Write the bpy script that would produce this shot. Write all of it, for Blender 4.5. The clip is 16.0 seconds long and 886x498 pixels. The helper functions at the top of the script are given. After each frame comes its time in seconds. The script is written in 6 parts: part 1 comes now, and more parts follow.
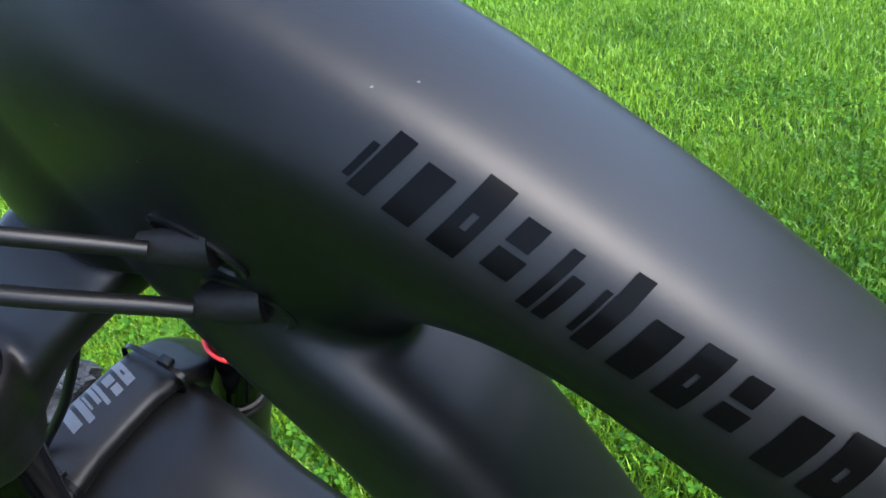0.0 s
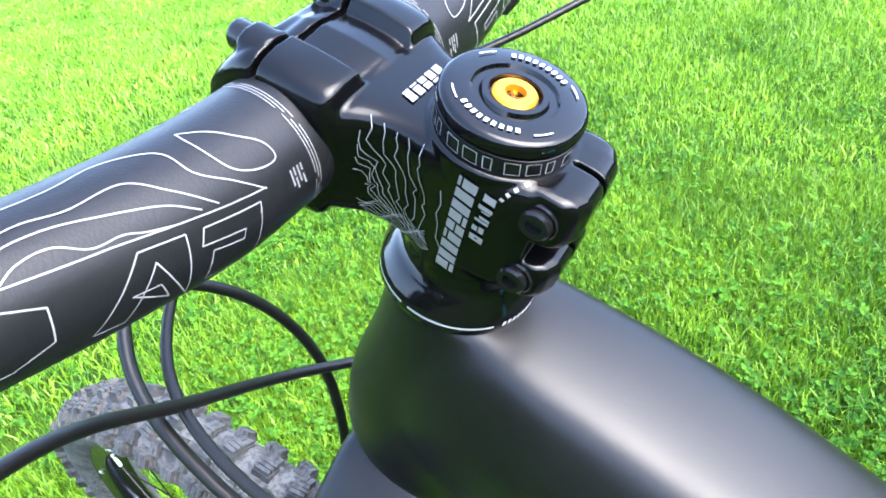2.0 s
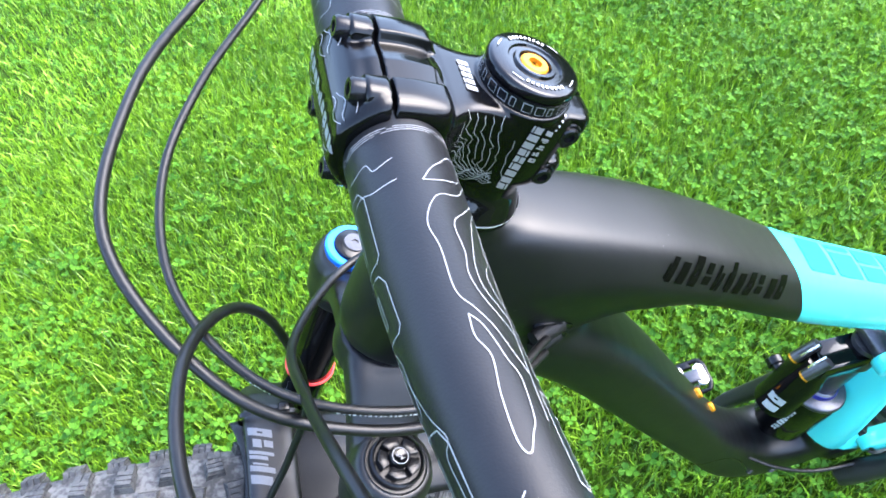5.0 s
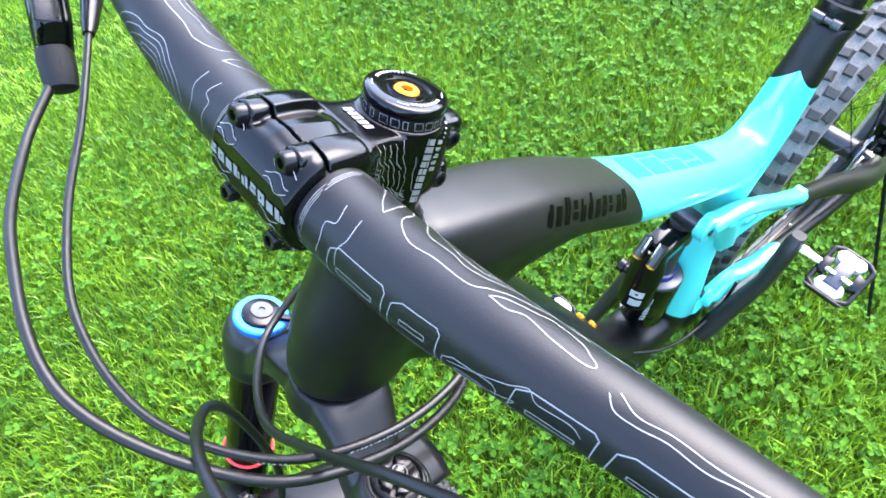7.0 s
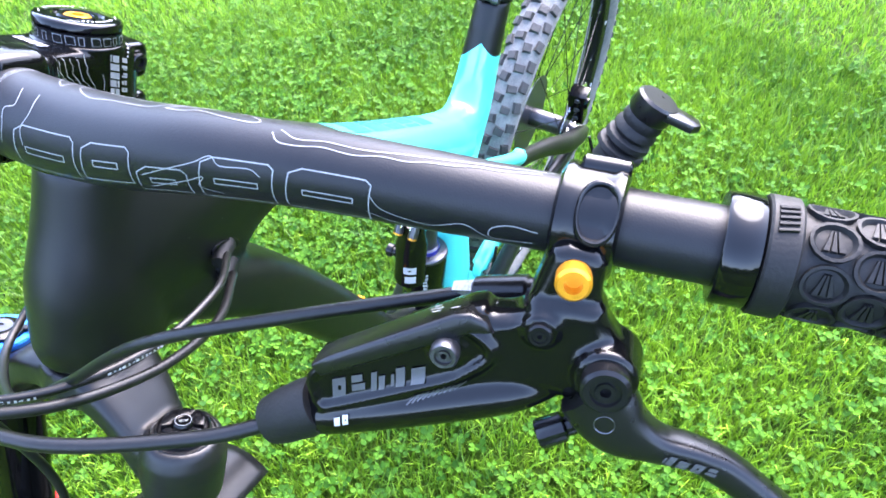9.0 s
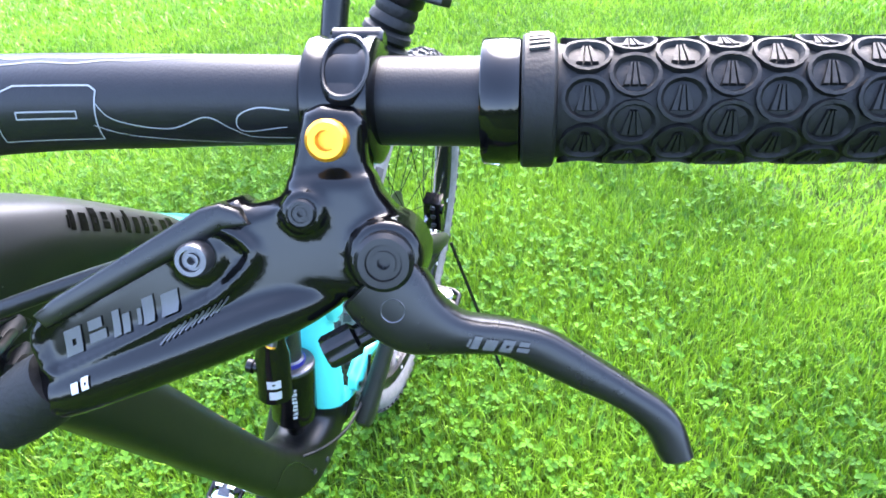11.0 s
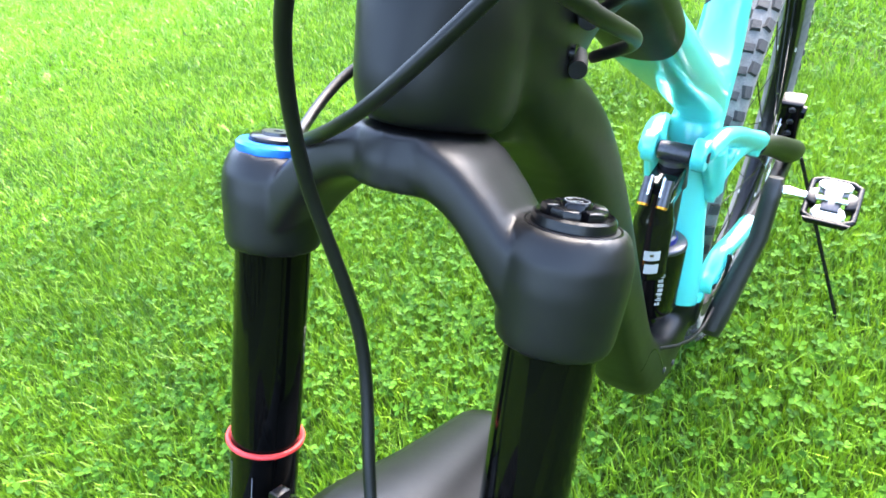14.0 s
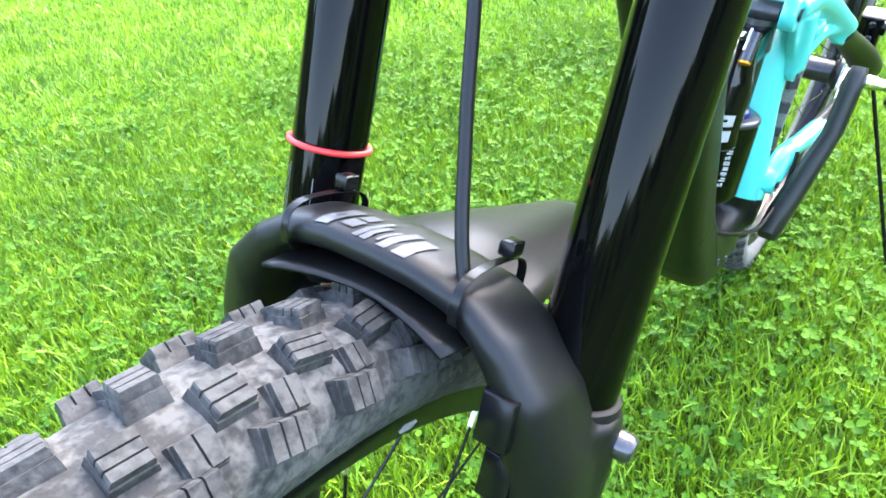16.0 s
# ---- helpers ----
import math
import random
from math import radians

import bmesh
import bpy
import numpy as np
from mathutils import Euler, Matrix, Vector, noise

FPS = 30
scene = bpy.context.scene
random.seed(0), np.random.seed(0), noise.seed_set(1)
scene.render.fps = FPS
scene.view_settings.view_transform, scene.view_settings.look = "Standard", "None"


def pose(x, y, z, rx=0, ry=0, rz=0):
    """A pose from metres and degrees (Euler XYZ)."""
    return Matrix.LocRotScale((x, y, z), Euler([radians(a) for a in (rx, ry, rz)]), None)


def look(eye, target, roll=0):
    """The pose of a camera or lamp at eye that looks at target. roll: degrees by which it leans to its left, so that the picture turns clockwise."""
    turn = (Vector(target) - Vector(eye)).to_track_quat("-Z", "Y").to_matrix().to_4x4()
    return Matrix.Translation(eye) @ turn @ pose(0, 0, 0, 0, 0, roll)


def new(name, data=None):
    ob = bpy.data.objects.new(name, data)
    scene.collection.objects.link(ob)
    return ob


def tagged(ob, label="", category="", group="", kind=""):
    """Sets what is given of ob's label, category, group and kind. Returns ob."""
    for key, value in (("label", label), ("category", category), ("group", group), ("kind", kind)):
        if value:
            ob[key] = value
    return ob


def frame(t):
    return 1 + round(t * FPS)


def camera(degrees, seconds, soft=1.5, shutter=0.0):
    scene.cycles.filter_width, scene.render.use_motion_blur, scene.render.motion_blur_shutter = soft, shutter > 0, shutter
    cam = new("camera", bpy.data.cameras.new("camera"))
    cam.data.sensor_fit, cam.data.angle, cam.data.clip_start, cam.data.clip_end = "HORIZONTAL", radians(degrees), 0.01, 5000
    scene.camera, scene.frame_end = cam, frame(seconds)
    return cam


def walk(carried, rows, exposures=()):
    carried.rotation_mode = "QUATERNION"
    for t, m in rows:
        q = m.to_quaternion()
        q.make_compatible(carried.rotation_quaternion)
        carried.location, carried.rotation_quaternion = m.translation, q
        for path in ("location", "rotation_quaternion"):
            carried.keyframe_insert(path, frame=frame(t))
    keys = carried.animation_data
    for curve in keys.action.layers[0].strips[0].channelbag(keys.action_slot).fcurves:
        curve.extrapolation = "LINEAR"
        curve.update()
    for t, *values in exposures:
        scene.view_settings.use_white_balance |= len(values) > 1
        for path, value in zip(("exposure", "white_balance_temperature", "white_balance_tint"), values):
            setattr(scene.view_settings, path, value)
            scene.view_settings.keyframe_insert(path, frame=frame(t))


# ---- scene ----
cam = camera(67.35, 16.0, soft=1.7)
ROWS = [
    (0, -0.1252, 0.1146, 0.9189, -152.99, -32.26, -7.66),
    (0.5, -0.1001, 0.1145, 0.9414, -150.42, -32.56, -7.60),
    (1, -0.0800, 0.1181, 0.9749, -148.46, -33.03, -7.80),
    (1.5, -0.0659, 0.1304, 1.0108, -147.35, -30.77, -8.71),
    (2, -0.0650, 0.1345, 1.0473, -145.59, -32.50, -9.40),
    (2.5, -0.0577, 0.1479, 1.0690, -146.28, -35.92, -9.95),
    (3, -0.0389, 0.1588, 1.0924, -150.38, -38.50, -8.83),
    (3.5, -0.0153, 0.1735, 1.1086, -159.67, -42.57, -8.02),
    (4, 0.0227, 0.1801, 1.1275, -168.98, -44.73, -8.30),
    (4.5, 0.0534, 0.1882, 1.1337, -180.37, -47.11, -6.61),
    (4.7, 0.0644, 0.1918, 1.1334, -185.00, -48.62, -6.43),
    (6.8, 0.1245, 0.1835, 1.1585, -212.86, -50.52, -10.99),
    (7, 0.1298, 0.1872, 1.1620, -215.42, -50.53, -10.70),
    (7.5, 0.1498, 0.1937, 1.1631, -222.40, -50.36, -11.57),
    (8, 0.1667, 0.2156, 1.1451, -231.10, -50.14, -9.59),
    (8.5, 0.1840, 0.2389, 1.1315, -237.56, -48.26, -7.02),
    (9, 0.1857, 0.2689, 1.1221, -241.98, -46.27, -6.10),
    (9.5, 0.1879, 0.2924, 1.1091, -244.19, -44.28, -6.05),
    (9.7, 0.1888, 0.3006, 1.1041, -245.21, -43.48, -5.93),
    (11.8, 0.2451, 0.3028, 1.0312, -259.09, -30.58, -5.44),
    (12, 0.2631, 0.2842, 1.0297, -257.87, -30.90, -5.84),
    (12.5, 0.2943, 0.2388, 1.0162, -254.83, -31.57, -6.13),
    (13, 0.2931, 0.1894, 0.9891, -252.75, -33.19, -6.20),
    (13.5, 0.2774, 0.1431, 0.9630, -246.42, -34.08, -8.28),
    (14, 0.2704, 0.1195, 0.9272, -233.70, -33.73, -11.89),
    (14.5, 0.2800, 0.1104, 0.8972, -232.57, -33.67, -10.03),
    (15, 0.2885, 0.1021, 0.8649, -233.17, -33.97, -8.82),
    (15.5, 0.3107, 0.0986, 0.8396, -232.70, -35.12, -8.41),
    (16, 0.3319, 0.0975, 0.8069, -231.62, -35.54, -7.80),
]
EXPOSURES = [  # seconds, stops, kelvin, tint
    (0, 2.92, 6300, 11), (0.5, 3.84, 6300, 11), (1, 4.26, 6350, 11), (1.5, 4.14, 6300, 12), (2, 3.92, 6250, 12), (3, 3.92, 6150, 12), (4.5, 3.92, 6250, 13), (7, 4.00, 6450, 15), (8, 3.95, 6450, 19),
    (8.5, 4.12, 6400, 21), (9, 4.27, 6300, 21), (9.5, 4.37, 6350, 21), (12, 4.18, 6550, 16), (12.5, 4.02, 6600, 15), (13, 4.00, 6650, 14), (14, 4.19, 6800, 13), (16, 4.35, 7000, 13),
]
walk(cam, [(t, pose(x, y, z, 90 + pitch, 0, yaw) @ pose(0, 0, 0, 0, 0, roll)) for t, x, y, z, yaw, pitch, roll in ROWS], EXPOSURES)

# ---------------------------------------------------------------- daylight
world = bpy.data.worlds.new("sky")
scene.world = world
world.use_nodes = True
wn, wl = world.node_tree.nodes, world.node_tree.links
sky = wn.new("ShaderNodeTexSky")
sky.sky_type, sky.sun_disc = "NISHITA", False
sky.sun_elevation, sky.sun_rotation = radians(50), radians(275)
sky.air_density, sky.dust_density, sky.ozone_density = 1.0, 2.2, 1.0
wl.new(sky.outputs[0], wn["Background"].inputs[0])
wn["Background"].inputs[1].default_value = 0.155
sun = new("sun", bpy.data.lights.new("sun", "SUN"))
sun.data.energy, sun.data.angle, sun.data.color = 0.75, radians(50), (0.97, 0.98, 1.0)
sun.matrix_world = look((-3.15, 0.28, 3.85), (0, 0, 0))

# ---------------------------------------------------------------- materials
from mathutils.bvhtree import BVHTree

TEAL = (0.035, 0.42, 0.385)


def mat(name, color, rough=0.5, metal=0.0, vary=0.25, scale=60.0, bump=0.0, bump_scale=400.0, coat=0.0, spec=0.5, color2=None, edge=0.12, placed=False):
    """A surface with grain at two scales."""
    m = bpy.data.materials.new(name)
    m.use_nodes = True
    n, l = m.node_tree.nodes, m.node_tree.links
    b = n["Principled BSDF"]
    tc = n.new("ShaderNodeTexCoord")
    where = n.new("ShaderNodeNewGeometry").outputs["Position"] if placed else tc.outputs["Object"]
    n1, n2, mixer, ramp = n.new("ShaderNodeTexNoise"), n.new("ShaderNodeTexNoise"), n.new("ShaderNodeMix"), n.new("ShaderNodeMapRange")
    n1.inputs["Scale"].default_value, n2.inputs["Scale"].default_value = scale, scale * 7
    n1.inputs["Detail"].default_value = 6
    for t in (n1, n2):
        l.new(where, t.inputs["Vector"])
    add = n.new("ShaderNodeMath")
    add.operation = "MULTIPLY_ADD"
    add.inputs[1].default_value = 0.5
    l.new(n2.outputs[0], add.inputs[0])
    half = n.new("ShaderNodeMath")
    half.operation = "MULTIPLY"
    half.inputs[1].default_value = 0.5
    l.new(n1.outputs[0], half.inputs[0])
    l.new(half.outputs[0], add.inputs[2])
    mixer.data_type = "RGBA"
    c2 = color2 or tuple(min(1, c * (1 + vary)) for c in color)
    c1 = color if color2 else tuple(c * (1 - vary) for c in color)
    mixer.inputs[6].default_value, mixer.inputs[7].default_value = (*c1, 1), (*c2, 1)
    ramp.inputs[1].default_value, ramp.inputs[2].default_value = 0.5 - edge, 0.5 + edge
    l.new(add.outputs[0], ramp.inputs[0])
    l.new(ramp.outputs[0], mixer.inputs[0])
    l.new(mixer.outputs[2], b.inputs["Base Color"])
    rr = n.new("ShaderNodeMapRange")
    rr.inputs[3].default_value, rr.inputs[4].default_value = rough * 0.88, min(1, rough * 1.12)
    l.new(add.outputs[0], rr.inputs[0])
    l.new(rr.outputs[0], b.inputs["Roughness"])
    b.inputs["Metallic"].default_value = metal
    b.inputs["Coat Weight"].default_value = coat
    b.inputs["Coat Roughness"].default_value = 0.08
    b.inputs["Specular IOR Level"].default_value = spec
    if bump:
        n3, bp = n.new("ShaderNodeTexNoise"), n.new("ShaderNodeBump")
        n3.inputs["Scale"].default_value = bump_scale
        l.new(where, n3.inputs["Vector"])
        bp.inputs["Strength"].default_value, bp.inputs["Distance"].default_value = bump, 0.001
        l.new(n3.outputs[0], bp.inputs["Height"])
        l.new(bp.outputs[0], b.inputs["Normal"])
    return m


BLACK_MATT = (0.0024, 0.0025, 0.0026)
carbon = mat("matt_carbon", BLACK_MATT, 0.4, vary=0.12, scale=25, bump=0.05, bump_scale=900, spec=0.22)
crank_mat = mat("worn_carbon", (0.010, 0.0098, 0.0092), 0.42, vary=0.2, scale=40, spec=0.35)
teal = mat("teal_paint", TEAL, 0.3, vary=0.02, scale=30, coat=0.7)
gloss = mat("gloss_black", (0.0013, 0.0013, 0.0016), 0.1, vary=0.2, spec=0.24)
stem_mat = mat("stem_black", (0.0011, 0.0011, 0.0013), 0.15, vary=0.2, spec=0.18)
gloss_soft = mat("satin_black", (0.0038, 0.0038, 0.0042), 0.24, vary=0.2, spec=0.2)
stanchion_mat = mat("black_stanchion", (0.0012, 0.0012, 0.0012), 0.06, vary=0.2, spec=0.12)
fork_matt = mat("fork_matt_black", (0.0034, 0.0034, 0.0036), 0.4, vary=0.12, bump=0.05, bump_scale=1200, spec=0.27)
bar_mat = mat("bar_black", (0.0042, 0.0044, 0.0052), 0.42, vary=0.12, spec=0.2, bump=0.08, bump_scale=1500)
rubber = mat("black_rubber", (0.003, 0.003, 0.003), 0.6, vary=0.25, spec=0.22, bump=0.2, bump_scale=700)
hose_mat = mat("hose_black", (0.004, 0.004, 0.004), 0.38, vary=0.15, spec=0.22)
tyre_mat = mat("dusty_tyre", (0.012, 0.012, 0.0118), 0.85, scale=48, bump=0.9, bump_scale=240, color2=(0.058, 0.056, 0.052), edge=0.09, placed=True)
dusty_mat = mat("dust_caked_casing", (0.014, 0.0138, 0.013), 0.9, scale=36, bump=0.9, bump_scale=240, color2=(0.070, 0.0685, 0.064), edge=0.07, placed=True)
casing_mat = mat("grey_casing", (0.060, 0.059, 0.056), 0.88, scale=70, bump=0.6, bump_scale=300, color2=(0.115, 0.112, 0.105), edge=0.12, placed=True)
muddy_mat = mat("muddy_knob", (0.008, 0.008, 0.0078), 0.8, scale=42, bump=1.0, bump_scale=260, color2=(0.040, 0.039, 0.036), edge=0.07, placed=True)
knob_mat = mat("tyre_knob", (0.007, 0.007, 0.007), 0.75, scale=85, bump=0.8, bump_scale=300, color2=(0.014, 0.0138, 0.013), edge=0.13, placed=True)
orange = mat("orange_anodised", (0.62, 0.25, 0.012), 0.3, metal=0.7, vary=0.08)
blue = mat("blue_anodised", (0.02, 0.2, 0.75), 0.3, metal=0.6, vary=0.1)
chip = mat("bare_chip", (0.05, 0.05, 0.05), 0.5, vary=0.1)
red = mat("red_rubber", (0.5, 0.02, 0.018), 0.5, vary=0.1)
worn_steel = mat("worn_steel", (0.42, 0.42, 0.42), 0.36, metal=0.9, vary=0.3, scale=150)
steel = mat("steel", (0.6, 0.6, 0.6), 0.25, metal=1.0, vary=0.12)
dark_steel = mat("dark_steel", (0.06, 0.06, 0.065), 0.3, metal=0.8, vary=0.2)
decal = mat("silver_print", (0.15, 0.153, 0.158), 0.45, vary=0.08)
white_print = mat("white_print", (0.3, 0.3, 0.3), 0.5, vary=0.05)
grey_print = mat("grey_print", (0.033, 0.033, 0.035), 0.5, vary=0.1)
soft_print = mat("soft_silver_print", (0.12, 0.122, 0.125), 0.45, vary=0.08)
fork_print = mat("fork_silver_print", (0.060, 0.063, 0.068), 0.45, vary=0.08)
lever_gloss = mat("lever_gloss", (0.0016, 0.0016, 0.0018), 0.15, vary=0.2, spec=0.22)
black_print = mat("black_gloss_print", (0.0010, 0.0010, 0.0010), 0.22, vary=0.1, spec=0.05)
teal_print = mat("deep_teal_print", (0.001, 0.075, 0.105), 0.55, vary=0.05, spec=0.15)
brass = mat("brass", (0.55, 0.38, 0.12), 0.35, metal=0.9, vary=0.1)
guard_mat = mat("mudguard_plastic", (0.0045, 0.0045, 0.0045), 0.38, vary=0.15, spec=0.2, bump=0.05, bump_scale=300)
lever_mat = mat("lever_satin", (0.003, 0.003, 0.0032), 0.28, vary=0.12, spec=0.28)
purple = mat("violet_anodised", (0.03, 0.03, 0.22), 0.3, metal=0.6, vary=0.1)

# ---------------------------------------------------------------- mesh tools


def part(name, bm, material, parent, label="", smooth=40):
    me = bpy.data.meshes.new(name)
    bmesh.ops.recalc_face_normals(bm, faces=bm.faces)
    bm.to_mesh(me)
    bm.free()
    if smooth:
        me.shade_smooth()
        me.set_sharp_from_angle(angle=radians(smooth))
    if material:
        me.materials.append(material)
    ob = new(name, me)
    ob.parent = parent
    if label:
        tagged(ob, label)
    return ob


def vec(*a):
    return Vector(a)


def skin(bm, rings, caps=True, close=False):
    """Faces between rings of equal length."""
    vs = [[bm.verts.new(p) for p in r] for r in rings]
    n = len(vs[0])
    pairs = list(zip(vs, vs[1:])) + ([(vs[-1], vs[0])] if close else [])
    for a, b in pairs:
        for i in range(n):
            bm.faces.new((a[i], a[(i + 1) % n], b[(i + 1) % n], b[i]))
    if caps and not close:
        bm.faces.new(vs[0][::-1])
        bm.faces.new(vs[-1])
    return bm


def oval(c, u, v, a, b, power=2.4, n=32):
    """A superellipse round c; a along u, b along v (b and power may be pairs: up, down)."""
    out = []
    bu, bd = b if isinstance(b, tuple) else (b, b)
    pu, pd = power if isinstance(power, tuple) else (power, power)
    for i in range(n):
        t = 2 * math.pi * i / n
        cs, sn = math.cos(t), math.sin(t)
        pw = pu if sn > 0 else pd
        x = math.copysign(abs(cs) ** (2 / pw), cs) * a
        y = math.copysign(abs(sn) ** (2 / pw), sn) * (bu if sn > 0 else bd)
        out.append(Vector(c) + Vector(u) * x + Vector(v) * y)
    return out


def glide(pts, steps=8):
    """A smooth line through points (any dimension)."""
    p = [np.array(q, float) for q in pts]
    p = [2 * p[0] - p[1]] + p + [2 * p[-1] - p[-2]]
    out = []
    for i in range(1, len(p) - 2):
        for k in range(steps):
            t = k / steps
            out.append(0.5 * (2 * p[i] + (p[i + 1] - p[i - 1]) * t + (2 * p[i - 1] - 5 * p[i] + 4 * p[i + 1] - p[i + 2]) * t * t
                       + (3 * p[i] - p[i - 1] - 3 * p[i + 1] + p[i + 2]) * t ** 3))
    out.append(p[-2])
    return out


def tube(bm, pts, r, n=14, steps=8, caps=True, flat=1.0):
    """A round tube along a smooth line; r: a number or one for each point."""
    rs = [r] * len(pts) if isinstance(r, (int, float)) else r
    line = glide([(*p, q) for p, q in zip(pts, rs)], steps) if steps > 1 else [np.array((*p, q)) for p, q in zip(pts, rs)]
    pos = [Vector(q[:3]) for q in line]
    rings, side = [], None
    for i, q in enumerate(line):
        d = (pos[min(i + 1, len(pos) - 1)] - pos[max(i - 1, 0)]).normalized()
        if side is None:
            side = d.orthogonal().normalized()
        side = (side - d * side.dot(d)).normalized()
        up = d.cross(side)
        rings.append([pos[i] + (side * math.cos(a) + up * math.sin(a) * flat) * q[3] for a in (2 * math.pi * k / n for k in range(n))])
    return skin(bm, rings, caps)


def lathe(bm, o, axis, profile, n=32):
    """A turned body: (distance along axis, radius) from o."""
    o, axis = Vector(o), Vector(axis).normalized()
    u = axis.orthogonal().normalized()
    v = axis.cross(u)
    rings = [[o + axis * h + (u * math.cos(t) + v * math.sin(t)) * max(r, 1e-5) for t in (2 * math.pi * k / n for k in range(n))] for h, r in profile]
    return skin(bm, rings)


def plate(bm, outline, o, u, v, thick, bevel=0.0, seg=2):
    """A flat outline (2D, in u and v) with thickness along u x v, centred on o, edges bevelled."""
    o, u, v = Vector(o), Vector(u).normalized(), Vector(v).normalized()
    w = u.cross(v)
    if bevel <= 0:
        lv = [(-thick / 2, 0.0), (thick / 2, 0.0)]
    else:
        lv = [(-thick / 2 + bevel * (1 - math.cos(a)), bevel * (1 - math.sin(a))) for a in (math.pi / 2 * k / seg for k in range(seg + 1))]
        lv += [(-h, i) for h, i in reversed(lv)]
    pts = [np.array(p, float) for p in outline]
    m = len(pts)
    area = sum(pts[i][0] * pts[(i + 1) % m][1] - pts[(i + 1) % m][0] * pts[i][1] for i in range(m))
    sgn = 1 if area > 0 else -1
    rings = []
    for h, ins in lv:
        ring = []
        for i in range(m):
            a, b, c = pts[i - 1], pts[i], pts[(i + 1) % m]
            d1, d2 = (b - a) / (np.linalg.norm(b - a) + 1e-12), (c - b) / (np.linalg.norm(c - b) + 1e-12)
            nn = np.array([-(d1 + d2)[1], (d1 + d2)[0]]) * sgn
            nn = nn / (np.linalg.norm(nn) + 1e-9)
            q = b + nn * ins
            ring.append(o + u * q[0] + v * q[1] + w * h)
        rings.append(ring)
    return skin(bm, rings)


def box(bm, o, u, v, a, b, c, bevel=0.001):
    """A box of size a, b, c along u, v and u x v, centred on o."""
    return plate(bm, [(-a / 2, -b / 2), (a / 2, -b / 2), (a / 2, b / 2), (-a / 2, b / 2)], o, u, v, c, bevel)


def bolt(bm, o, axis, r, h, n=24):
    """A socket-head bolt that stands h proud of o along axis."""
    lathe(bm, o, axis, [(-h * 0.5, r), (h * 0.8, r), (h, r * 0.85), (h, r * 0.5), (h * 0.55, r * 0.45), (h * 0.5, 0)], n)
    return bm


def organic(ob, size, rounds=8, factor=0.5):
    """Melts overlapping bodies of a moulded part into one skin."""
    md = ob.modifiers.new("melt", "REMESH")
    md.mode, md.voxel_size, md.use_smooth_shade = "VOXEL", size, True
    sm = ob.modifiers.new("soften", "SMOOTH")
    sm.iterations, sm.factor = rounds, factor
    return ob


X, Y, Z = vec(1, 0, 0), vec(0, 1, 0), vec(0, 0, 1)
# The steering line: CAP is the top of the stem, down() goes along it, e ahead of it
CAP = vec(0, 0, 0.998)
DN, FW = vec(0.4226, 0, -0.9063), vec(0.9063, 0, 0.4226)


def steer(s, e=0.0, y=0.0):
    return CAP + DN * s + FW * e + Y * y


# ---------------------------------------------------------------- the bicycle stands leaning to its left
bike = new("mountain_bike")
bike.matrix_world = Matrix(((0.99863, 0.05202, 0.00578, -0.00576), (-0.05234, 0.99251, 0.11037, -0.10994), (0, -0.11052, 0.99387, 0.0), (0, 0, 0, 1)))
tagged(bike, "black and turquoise carbon mountain bike leaning on a thin stick", "bicycle")

# ---------------------------------------------------------------- frame
# from the widest line up over the shoulder to the top, as shares of half width and height
SHOULDER = [(1, 0), (0.985, 0.10), (0.935, 0.26), (0.84, 0.50), (0.745, 0.72), (0.66, 0.86), (0.54, 0.945), (0.28, 0.985), (0, 1)]
TT = [  # x, z of top, z of widest line, z of bottom, half width
    (0.070, 0.885, 0.866, 0.830, 0.0170), (0.055, 0.907, 0.878, 0.812, 0.0260), (0.037, 0.922, 0.886, 0.797, 0.0315), (0.010, 0.9300, 0.889, 0.790, 0.0338), (-0.020, 0.9185, 0.886, 0.795, 0.0350), (-0.057, 0.8992, 0.872, 0.817, 0.0354), (-0.090, 0.8805, 0.852, 0.8235, 0.0344),
    (-0.126, 0.8552, 0.828, 0.795, 0.0334), (-0.190, 0.8065, 0.778, 0.7455, 0.0318), (-0.270, 0.7545, 0.727, 0.692, 0.0300), (-0.340, 0.712, 0.683, 0.646, 0.0282), (-0.420, 0.663, 0.632, 0.588, 0.0260),
]
bm = bmesh.new()
rings = []
for x, zt, zw, zb, w in glide(TT, 4):
    lean = vec(min(0.22, max(0.04, 0.10 - 1.2 * x)), 0, 1).normalized()
    low = 1.65 + 1.25 * min(1.0, max(0.0, (-0.045 - x) / 0.05))
    ring = oval((x, 0, zw), Y, lean, w, ((zt - zw), zw - zb), (2.0, low), 64)
    for k in range(33):
        f = min(k, 32 - k) / 16 * (len(SHOULDER) - 1)
        j = min(int(f), len(SHOULDER) - 2)
        side, up = (SHOULDER[j][i] + (SHOULDER[j + 1][i] - SHOULDER[j][i]) * (f - j) for i in (0, 1))
        ring[k] = vec(x, 0, zw) + Y * (w * side * (1 if k <= 16 else -1)) + lean * ((zt - zw) * up)
    # it sits a little to the left of the wheels' plane
    rings.append([p + Y * 0.0025 * min(1.0, max(0.0, (0.05 - x) / 0.06)) for p in ring])
skin(bm, rings)
HT = [(0.066, 0.0235), (0.075, 0.0236), (0.10, 0.0255), (0.125, 0.0292), (0.140, 0.0306), (0.155, 0.0300), (0.170, 0.0292), (0.180, 0.0274), (0.1845, 0.0260)]
